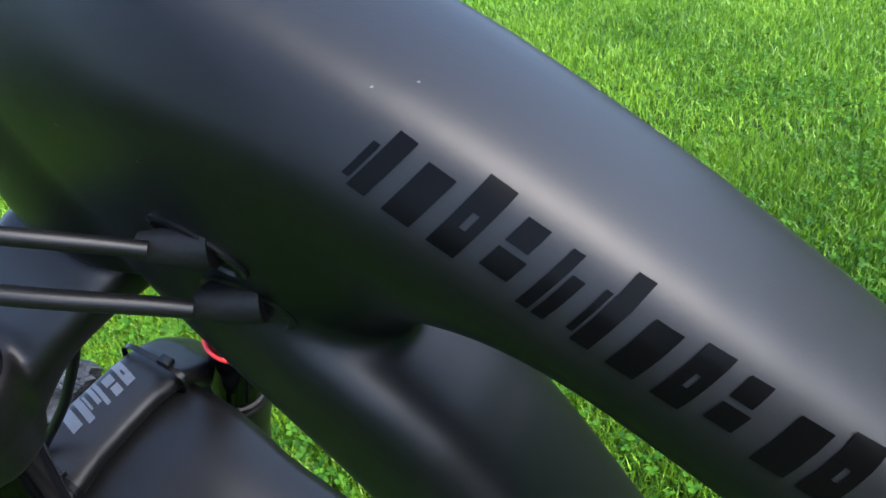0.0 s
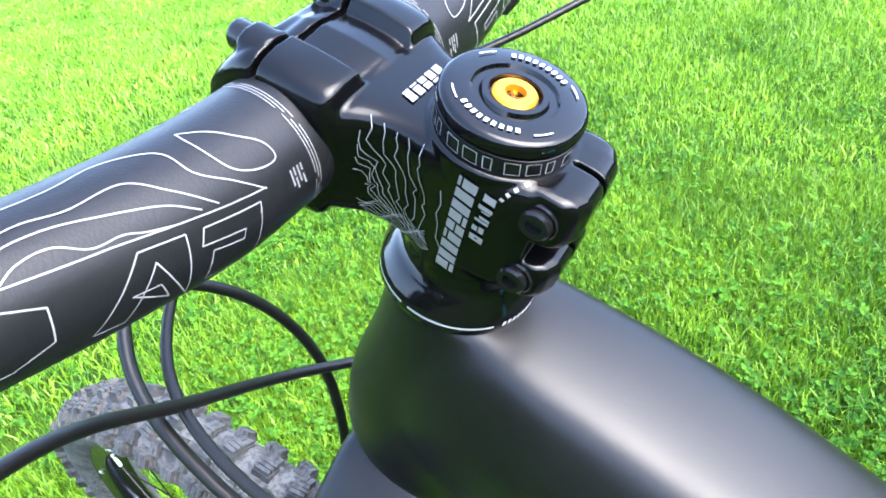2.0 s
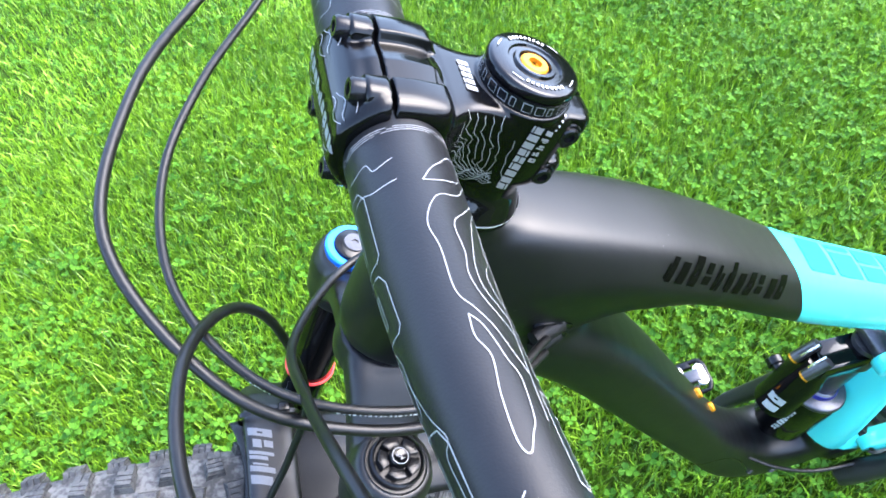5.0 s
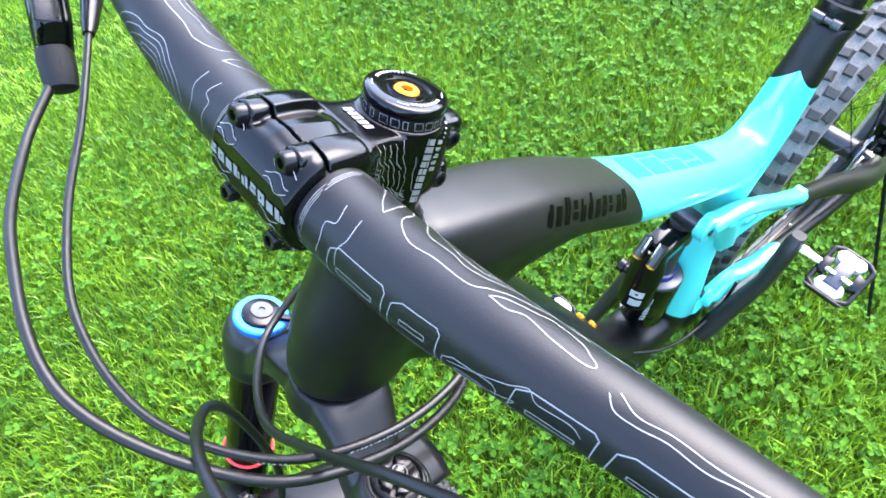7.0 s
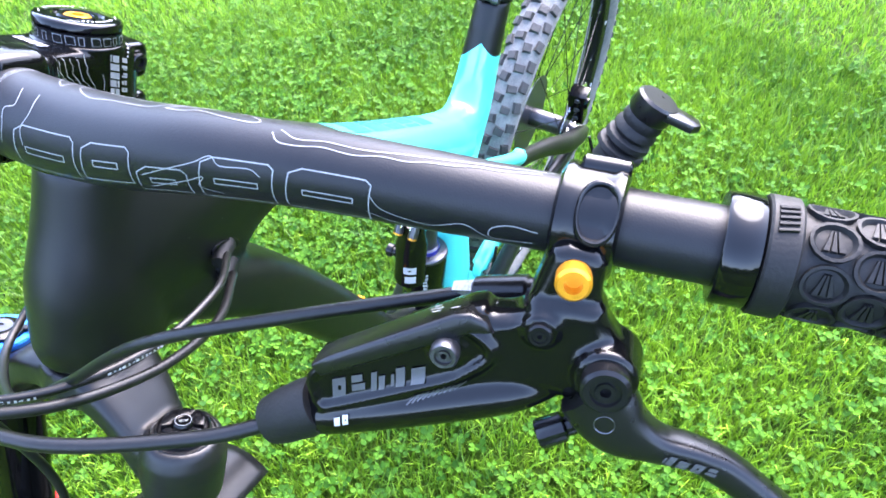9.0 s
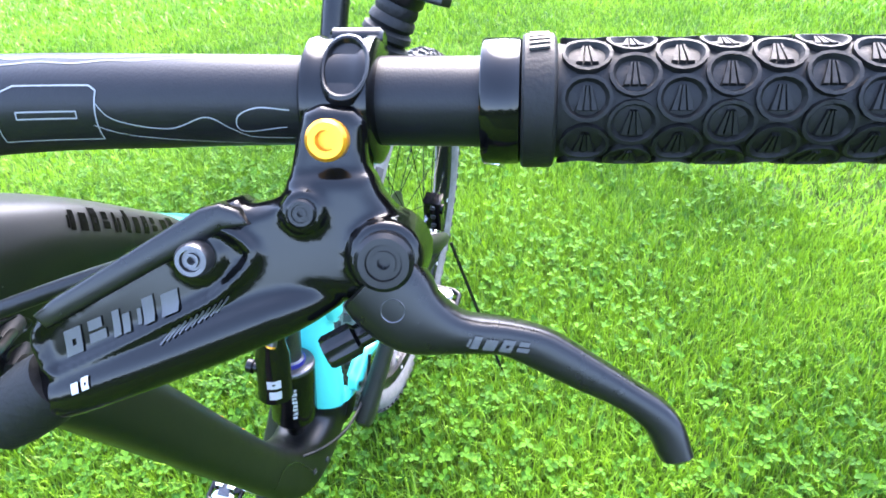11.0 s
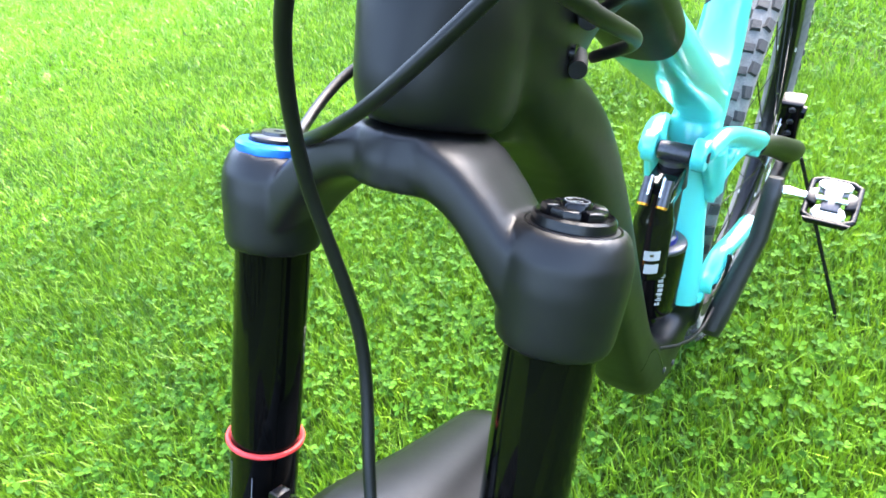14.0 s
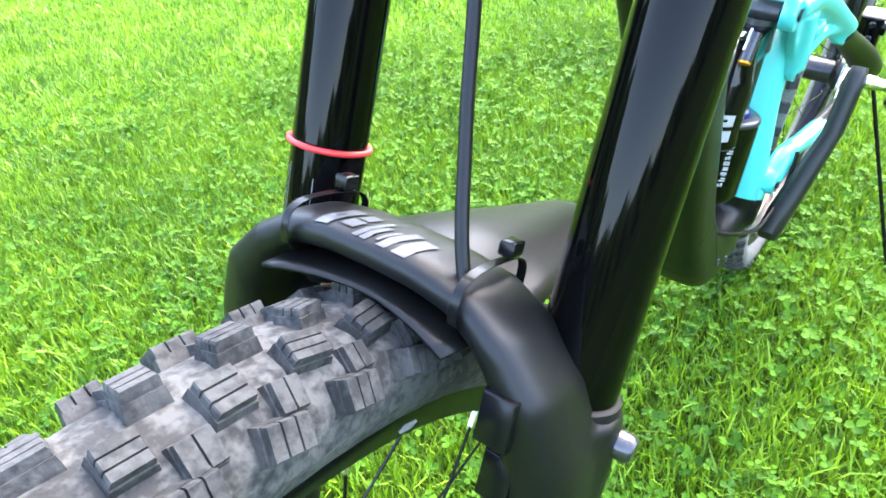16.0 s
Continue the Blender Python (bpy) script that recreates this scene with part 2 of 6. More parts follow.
skin(bm, [oval(steer(s, -0.0035 - 0.115 * max(0, s - 0.1)), FW, Y, r + 0.0005 + 0.135 * max(0, min(s, 0.172) - 0.1), r, 2.1) for s, r in glide(HT, 3)])
DT = [  # x, z, half width, half height
    (0.035, 0.850, 0.026, 0.020), (0.003, 0.813, 0.031, 0.022), (-0.042, 0.764, 0.0335, 0.026), (-0.089, 0.685, 0.0335, 0.028), (-0.1665, 0.5415, 0.0322, 0.0278),
    (-0.230, 0.428, 0.0322, 0.0282), (-0.284, 0.351, 0.036, 0.037), (-0.340, 0.325, 0.039, 0.042), (-0.415, 0.345, 0.040, 0.034),
]
rings = []
line = glide(DT, 4)
for i, (x, z, w, h) in enumerate(line):
    d = line[min(i + 1, len(line) - 1)] - line[max(i - 1, 0)]
    d = vec(d[0], 0, d[1]).normalized()
    rings.append(oval((x, 0, z), Y, vec(-d.z, 0, d.x), w * 0.98, h * 0.98, 3.8, 48))
skin(bm, rings)
ST = [(-0.395, 0.345, 0.042, 0.034), (-0.392, 0.41, 0.042, 0.032), (-0.399, 0.50, 0.032, 0.026), (-0.420, 0.58, 0.028, 0.026), (-0.460, 0.652, 0.0265, 0.0250), (-0.488, 0.722, 0.0220, 0.0212), (-0.511, 0.768, 0.0205, 0.0205)]
skin(bm, [oval((x, 0, z), X, Y, b, w, 2.2) for x, z, w, b in glide(ST, 4)])
SADDLE = [(-0.345, 0.677, 0.0262, 0.0250), (-0.392, 0.652, 0.0256, 0.0250), (-0.434, 0.641, 0.0258, 0.0255), (-0.464, 0.664, 0.0248, 0.0242), (-0.482, 0.702, 0.0228, 0.0218), (-0.496, 0.736, 0.0210, 0.0208)]
rings, line = [], glide(SADDLE, 5)
for i, (x, z, w, h) in enumerate(line):
    d = line[min(i + 1, len(line) - 1)] - line[max(i - 1, 0)]
    d = vec(d[0], 0, d[1]).normalized()
    rings.append(oval((x, 0, z), Y, vec(-d.z, 0, d.x), w, h, 2.2))
skin(bm, rings)
lathe(bm, (-0.415, -0.045, 0.345), Y, [(0, 0.024), (0.09, 0.024)])
frame_ob = part("frame", bm, None, bike, "matt black carbon frame, turquoise round the seat tube")
organic(frame_ob, 0.0028, 18)
frame_paint = mat("frame_paint", BLACK_MATT, 0.40, vary=0.12, scale=25, bump=0.03, bump_scale=900, spec=0.25)
n, l = frame_paint.node_tree.nodes, frame_paint.node_tree.links
geo, mixs, sep = n.new("ShaderNodeTexCoord"), n.new("ShaderNodeMixShader"), n.new("ShaderNodeSeparateXYZ")
l.new(geo.outputs["Object"], sep.inputs[0])


def math_node(op, a, b=0.0):
    q = n.new("ShaderNodeMath")
    q.operation = op
    for k, v in ((0, a), (1, b)):
        if isinstance(v, (int, float)):
            q.inputs[k].default_value = v
        else:
            l.new(v, q.inputs[k])
    return q.outputs[0]


# the turquoise field: cut across the top tube, pointed on the seat tube, ending above the bottom bracket
sx, sy, sz = sep.outputs
top_tube = math_node("MULTIPLY", math_node("LESS_THAN", math_node("ADD", sx, math_node("MULTIPLY", sz, -0.2)), -0.3325), math_node("GREATER_THAN", sz, 0.60))
seat_tube = math_node("MULTIPLY", math_node("LESS_THAN", sx, -0.345), math_node("GREATER_THAN", math_node("ADD", sz, math_node("MULTIPLY", sx, -0.5)), 0.566))
point = math_node("LESS_THAN", math_node("ADD", sz, math_node("MULTIPLY", math_node("ABSOLUTE", math_node("ADD", sy, -0.004)), 0.95)), 0.7275)
near_head = math_node("GREATER_THAN", sx, -0.395)
mask = math_node("MULTIPLY", math_node("MAXIMUM", top_tube, seat_tube), math_node("MAXIMUM", point, near_head))
tb = n.new("ShaderNodeBsdfPrincipled")
tb.inputs["Base Color"].default_value = (*TEAL, 1)
tb.inputs["Roughness"].default_value, tb.inputs["Coat Weight"].default_value = 0.3, 0.7
l.new(mask, mixs.inputs[0])
l.new(n["Principled BSDF"].outputs[0], mixs.inputs[1])
l.new(tb.outputs[0], mixs.inputs[2])
l.new(mixs.outputs[0], n["Material Output"].inputs[0])
frame_ob.data.materials.append(frame_paint)


def tree_of(ob):
    dg = bpy.context.evaluated_depsgraph_get()
    return BVHTree.FromObject(ob, dg)


def onto(tree, p, way, lift=0.0004):
    """Where a ray from p along way first meets the surface, a little proud of it, and the normal there."""
    hit, nrm, _, _ = tree.ray_cast(Vector(p), Vector(way).normalized())
    if hit is None:
        return None, None
    return hit + nrm * lift, nrm


def ribbon(bm, pts, normals, width):
    """A thin printed line along points on a surface."""
    vs = []
    for i, (p, q) in enumerate(zip(pts, normals)):
        d = (pts[min(i + 1, len(pts) - 1)] - pts[max(i - 1, 0)]).normalized()
        s = d.cross(q).normalized() * (width / 2)
        vs.append((bm.verts.new(p + s), bm.verts.new(p - s)))
    for a, b in zip(vs, vs[1:]):
        bm.faces.new((a[0], a[1], b[1], b[0]))


def printed_line(bm, tree, pts, way, width, steps=6, lift=0.0004):
    line = [onto(tree, q, way, lift) for q in (glide(pts, steps) if steps > 1 else pts)]
    run = []
    for p, q in line + [(None, None)]:
        if p is None:
            if len(run) > 1:
                ribbon(bm, [a for a, _ in run], [b for _, b in run], width)
            run = []
        else:
            run.append((p, q))


# plain block shapes that stand in for lettering, each in a unit cell
BLOCKS = [
    [(0, 0, 0.86, 0.36), (0, 0.36, 0.36, 0.60), (0.56, 0.36, 0.86, 0.60), (0, 0.60, 0.86, 1)],
    [(0, 0, 0.36, 1), (0.48, 0, 0.86, 0.74)],
    [(0, 0, 0.86, 0.86)],
    [(0, 0.16, 0.86, 0.52), (0, 0.62, 0.70, 1)],
    [(0.30, 0, 0.86, 1), (0, 0.10, 0.20, 0.72)],
]

BOLD = [
    [(0, 0, 0.92, 1)],
    [(0, 0, 0.95, 0.46), (0, 0.56, 0.95, 1)],
    [(0, 0, 0.90, 1)],
    [(0, 0, 0.95, 0.74), (0, 0.84, 0.95, 1)],
    [(0, 0, 0.95, 0.22), (0, 0.32, 0.95, 1)],
]


def block_print(name, tree, o, u, v, w, h, count, way, material, parent, slant=0.25, gap=0.16, lift=0.0005, heights=None, bold=False):
    """A row of plain blocks in place of a word, laid on a surface: o is its lower start, u along, v up, w and h its size."""
    bm = bmesh.new()
    o, u, v = Vector(o), Vector(u), Vector(v)
    cell = w / count
    for i in range(count):
        for x0, y0, x1, y1 in (BOLD if bold else BLOCKS)[(i * 3 + count) % 5]:
            grow = heights[i] if heights else 1.0
            grid = []
            for a in np.linspace(x0, x1, 3):
                col = []
                for b in np.linspace(y0, y1, 4):
                    p = o + u * (cell * (i + a * (1 - gap)) + slant * b * h) + v * (b * h * grow)
                    q, _ = onto(tree, p - Vector(way).normalized() * 0.08, way, lift)
                    col.append(bm.verts.new(q) if q is not None else None)
                grid.append(col)
            for a, b in zip(grid, grid[1:]):
                for k in range(3):
                    if None not in (a[k], b[k], b[k + 1], a[k + 1]):
                        bm.faces.new((a[k], b[k], b[k + 1], a[k + 1]))
    return tagged(part(name, bm, material, parent, smooth=60), kind="stuff")


frame_tree = tree_of(frame_ob)
# dealer's mark along the flank of the top tube, and the model's mark on the turquoise
tu, tv = vec(-0.818, 0, -0.576), vec(-0.576, 0, 0.818)
block_print("dealer_mark", frame_tree, (-0.0612, 0, 0.8772), tu, tv, 0.088, 0.0110, 9, -Y, black_print, frame_ob, slant=0.28, gap=0.28, heights=[0.95, 1, 1.12, 1, 1, 1.15, 1, 0.95, 0.9])
block_print("dealer_mark", frame_tree, (-0.1352, 0, 0.8250), tu, tv, 0.020, 0.0105, 2, -Y, black_print, frame_ob, slant=0.28)
block_print("model_mark", frame_tree, (-0.186, 0.0190, 0.83), vec(-0.84, 0, -0.54).normalized(), vec(0.02, -1, 0.0).normalized(), 0.172, 0.027, 5, (0, -0.15, -1), teal_print, frame_ob, slant=0.2, gap=0.1, bold=True)
# pale chips in the lacquer
bm = bmesh.new()
for x, z, a in ((0.013, 0.882, 0.0011), (-0.011, 0.876, 0.0011), (-0.065, 0.889, 0.0007), (-0.071, 0.8872, 0.0008), (-0.085, 0.8795, 0.0006), (-0.051, 0.9035, 0.0010)):
    q, nn = onto(frame_tree, (x, 0.1, z), -Y, 0.0003)
    if q is not None:
        s = nn.orthogonal().normalized()
        t = nn.cross(s)
        bm.faces.new([bm.verts.new(q + s * math.cos(k) * a * 0.6 * (0.5 if k % 2 else 1.2) + t * math.sin(k) * a * 0.4) for k in range(6)])
tagged(part("paint_chip", bm, chip, frame_ob, smooth=0), kind="stuff")
# plug and cover line low on the down tube
for px, pz in ((-0.300, 0.337), (-0.335, 0.318)):
    q, nn = onto(frame_tree, (px, 0.1, pz), -Y, 0.0)
    if q is not None:
        bm = bmesh.new()
        bolt(bm, q, nn, 0.0045, 0.0018)
        part("plug", bm, dark_steel, frame_ob)
bm = bmesh.new()
printed_line(bm, frame_tree, [(-0.215, 0.2, 0.415), (-0.235, 0.2, 0.425), (-0.262, 0.2, 0.405), (-0.285, 0.2, 0.365), (-0.300, 0.2, 0.33)], -Y, 0.0016)
part("guard_edge", bm, gloss_soft, frame_ob, smooth=0)

# orange bolts for a bottle cage on the upper face of the down tube
for px, pz in ((-0.196, 0.558), (-0.228, 0.502)):
    q, nn = onto(frame_tree, vec(px, -0.004, pz) + vec(-0.10, 0, 0.057), vec(0.87, 0, -0.49), 0.0)
    if q is not None:
        bm = bmesh.new()
        bolt(bm, q, nn, 0.0052, 0.0042)
        part("cage_bolt", bm, orange, frame_ob, "orange anodised bolt")

# cable ports on the left flank, each with a rubber boot
for (px, pz), d in (((-0.004, 0.855), (1.0, 0.45, 0.12)), ((-0.006, 0.832), (1.0, 0.5, 0.1))):
    q, nn = onto(frame_tree, (px - 0.006, 0.1, pz - 0.006), -Y, 0.0)
    bm = bmesh.new()
    long = (vec(-0.75, 0, -0.6) - nn * vec(-0.75, 0, -0.6).dot(nn)).normalized()
    wide = nn.cross(long)
    skin(bm, [oval(q + nn * h, long, wide, a, b, 2, 28) for h, a, b in ((-0.002, 0.014, 0.0062), (0.0009, 0.014, 0.0062), (0.0012, 0.0125, 0.005), (0.0004, 0.0115, 0.0042))])
    port = part("cable_port", bm, gloss_soft, frame_ob)
    bm = bmesh.new()
    d = Vector(d).normalized()
    lathe(bm, q - d * 0.004, d, [(0, 0.0058), (0.006, 0.0056), (0.015, 0.0045), (0.018, 0.0042), (0.018, 0.003)], 24)
    part("cable_boot", bm, rubber, frame_ob)

# ---------------------------------------------------------------- seat post and clamp
bm = bmesh.new()
SA = vec(-0.36, 0, 0.933).normalized()
lathe(bm, vec(-0.511, 0, 0.768), SA, [(-0.004, 0.0215), (0, 0.0225), (0.012, 0.0225), (0.014, 0.0205)], 36)
clamp_ob = part("seat_clamp", bm, gloss_soft, bike)
bm = bmesh.new()
lathe(bm, vec(-0.511, 0, 0.768) + SA * 0.006 + vec(0.024, -0.016, 0), Y, [(0, 0.005), (0.012, 0.005), (0.013, 0.0032), (0.020, 0.0032), (0.021, 0.005), (0.030, 0.005)], 20)
part("clamp_bolt", bm, dark_steel, clamp_ob)
bm = bmesh.new()
lathe(bm, vec(-0.511, 0, 0.768) + SA * 0.006 + vec(0.024, 0.005, 0), Y, [(0, 0.0046), (0.0025, 0.0046)], 20)
part("washer", bm, orange, clamp_ob, "orange washer")
bm = bmesh.new()
lathe(bm, vec(-0.511, 0, 0.768), SA, [(0, 0.0158), (0.20, 0.0158), (0.203, 0.0150)], 36)
part("seat_post", bm, gloss_soft, bike, "black dropper post")

# ---------------------------------------------------------------- rocker link, stays, shock
bm = bmesh.new()
for g in (1, -1):
    tube(bm, [(-0.350, 0.025 * g, 0.598), (-0.390, 0.033 * g, 0.598), (-0.430, 0.041 * g, 0.583), (-0.475, 0.049 * g, 0.558), (-0.515, 0.054 * g, 0.535)], [0.0165, 0.0150, 0.0140, 0.0142, 0.0160], 16, 6, flat=0.68)
    tube(bm, [(-0.385, 0.031 * g, 0.590), (-0.398, 0.032 * g, 0.556), (-0.407, 0.031 * g, 0.526)], [0.0125, 0.0125, 0.0135], 14, 4)
    tube(bm, [(-0.407, 0.031 * g, 0.530), (-0.445, 0.041 * g, 0.552), (-0.490, 0.05 * g, 0.546)], 0.009, 12, 4)
    for px, py, pz, rr in ((-0.350, 0.025, 0.598, 0.0165), (-0.407, 0.031, 0.526, 0.0145), (-0.515, 0.054, 0.534, 0.0155)):
        lathe(bm, (px, (py - 0.007) * g, pz), Y * g, [(0, rr), (0.014, rr)], 24)
for g in (1, -1):
    pf, pr, pl = vec(-0.352, 0.0265 * g, 0.594), vec(-0.512, 0.0535 * g, 0.537), vec(-0.408, 0.032 * g, 0.524)
    wu = (pr - pf).normalized()
    wv = (wu.cross(pl - pf).normalized()).cross(wu)
    plate(bm, [(0, 0), (0.05, 0.003), (0.12, 0.004), ((pr - pf).length, 0), (0.125, -0.004 + 0.010), ((pl - pf).dot(wu) + 0.010, (pl - pf).dot(wv)), ((pl - pf).dot(wu) - 0.010, (pl - pf).dot(wv))], pf, wu, wv, 0.008, 0.002)
tube(bm, [(-0.425, -0.045, 0.560), (-0.430, 0, 0.566), (-0.425, 0.045, 0.560)], 0.010, 12, 4)
link = part("rocker_link", bm, teal, bike, "turquoise suspension rocker link")
organic(link, 0.002, 4)
for g in (1, -1):
    for px, py, pz, rr in ((-0.350, 0.0315, 0.598, 0.0068), (-0.407, 0.0375, 0.526, 0.0078), (-0.515, 0.0605, 0.534, 0.0065)):
        bm = bmesh.new()
        bolt(bm, (px, py * g, pz), Y * g, rr, 0.003)
        part("pivot_bolt", bm, dark_steel, link)
for g in (1, -1):
    bm = bmesh.new()
    tube(bm, [(-0.436, 0.043 * g, 0.375), (-0.462, 0.048 * g, 0.400), (-0.500, 0.056 * g, 0.402), (-0.548, 0.063 * g, 0.402)], [0.0165, 0.0155, 0.0145, 0.0140], 16, 6, flat=0.75)
    lathe(bm, (-0.436, 0.038 * g, 0.375), Y * g, [(0, 0.0165), (0.014, 0.0165)], 28)
    stay = part("chainstay", bm, teal, bike, "turquoise front of the chainstay")
    organic(stay, 0.002, 4)
    bm = bmesh.new()
    bolt(bm, (-0.436, 0.052 * g, 0.375), Y * g, 0.0085, 0.003)
    part("pivot_bolt", bm, dark_steel, stay)
    bm = bmesh.new()
    tube(bm, [(-0.546, 0.063 * g, 0.402), (-0.60, 0.066 * g, 0.395), (-0.72, 0.070 * g, 0.372), (-0.835, 0.068 * g, 0.352)], [0.012, 0.012, 0.0125, 0.014], 16, 6, flat=0.85)
    part("chainstay_rear", bm, carbon, bike)
    bm = bmesh.new()
    tube(bm, [(-0.512, 0.054 * g, 0.532), (-0.575, 0.059 * g, 0.502), (-0.63, 0.066 * g, 0.474), (-0.70, 0.077 * g, 0.434), (-0.765, 0.079 * g, 0.400), (-0.845, 0.071 * g, 0.352)], [0.0125, 0.0135, 0.016, 0.0185, 0.018, 0.015], 16, 6, flat=0.9)
    part("seatstay", bm, carbon, bike)

bm = bmesh.new()
SH0, SH1 = vec(-0.350, 0, 0.596), vec(-0.330, 0, 0.378)
sd = (SH1 - SH0).normalized()
lathe(bm, SH0 + Y * -0.016, Y, [(0, 0.010), (0.032, 0.010)], 24)
lathe(bm, SH0 + sd * 0.006, sd, [(0, 0.015), (0.030, 0.017), (0.034, 0.014), (0.090, 0.014), (0.092, 0.0165), (0.098, 0.0165)], 32)
shock = part("shock_body", bm, dark_steel, bike, "black air shock with a reservoir")
bm = bmesh.new()
lathe(bm, SH0 + sd * 0.098, sd, [(0, 0.0175), (0.003, 0.0185), (0.007, 0.0175)], 32)
part("shock_seal", bm, purple, shock, "violet seal ring")
bm = bmesh.new()
lathe(bm, SH0 + sd * 0.105, sd, [(0, 0.024), (0.002, 0.0285), (0.010, 0.0292), (0.085, 0.0292), (0.094, 0.024), (0.102, 0.013), (0.116, 0.012)], 36)
part("air_can", bm, gloss, shock)
bm = bmesh.new()
R0 = vec(-0.305, 0, 0.578)
lathe(bm, R0, sd, [(0, 0.014), (0.03, 0.0180), (0.034, 0.0198), (0.088, 0.0198), (0.090, 0.0206), (0.097, 0.0206), (0.100, 0.0175)], 32)
box(bm, (SH0 + R0) / 2 + sd * 0.016, X, Y, 0.055, 0.030, 0.030, 0.005)
res = part("reservoir", bm, gloss, shock)
for g in (1, -1):
    bm = bmesh.new()
    lathe(bm, R0 + vec(0.004, 0.0095 * g, 0.014), vec(0.55, 0, -0.83), [(0, 0.0052), (0.022, 0.0058), (0.026, 0.0058)], 20)
    part("adjuster_sleeve", bm, dark_steel, shock)
    bm = bmesh.new()
    lathe(bm, R0 + vec(0.0185, 0.0095 * g, -0.0075), vec(0.55, 0, -0.83), [(0, 0.0056), (0.002, 0.0056), (0.0028, 0.004), (0.002, 0.0022)], 20)
    part("adjuster_ring", bm, orange, shock, "golden adjuster ring")
    bm = bmesh.new()
    box(bm, R0 + vec(0.012, 0.006 * g, 0.010), vec(0.55, 0, -0.83), Y, 0.020, 0.0022, 0.003, 0.0006)
    part("adjuster_slot", bm, steel, shock)
bm = bmesh.new()
lathe(bm, R0 + sd * 0.058 + vec(0.004, -0.017, 0), -Y, [(0, 0.006), (0.005, 0.006), (0.006, 0.0085), (0.013, 0.0085), (0.014, 0.007)], 20)
part("compression_knob", bm, gloss_soft, shock)
bm = bmesh.new()
lathe(bm, SH0 + sd * 0.1035, sd, [(0, 0.0270), (0.0015, 0.0288), (0.0040, 0.0294), (0.0055, 0.0293)], 40)
part("can_rim", bm, dark_steel, shock)
res_tree = tree_of(res)
block_print("shock_mark", res_tree, (-0.287, 0.0145, 0.491), vec(-0.09, 0, 1), vec(0, -1, 0), 0.032, 0.015, 2, (-1, -0.1, 0), white_print, shock, slant=0)
can_tree = tree_of(bpy.data.objects["air_can"])
block_print("shock_mark", can_tree, (-0.30, 0.020, 0.425), vec(-0.09, 0, 1), vec(0, -1, 0), 0.050, 0.006, 8, (-1, -0.3, 0), white_print, shock, slant=0)
bm = bmesh.new()
tube(bm, [(-0.285, 0.030, 0.385), (-0.320, 0.046, 0.368), (-0.365, 0.056, 0.352), (-0.410, 0.060, 0.352), (-0.438, 0.062, 0.372), (-0.455, 0.060, 0.41)], 0.0024, 10, 6)
part("rear_cable", bm, hose_mat, bike)

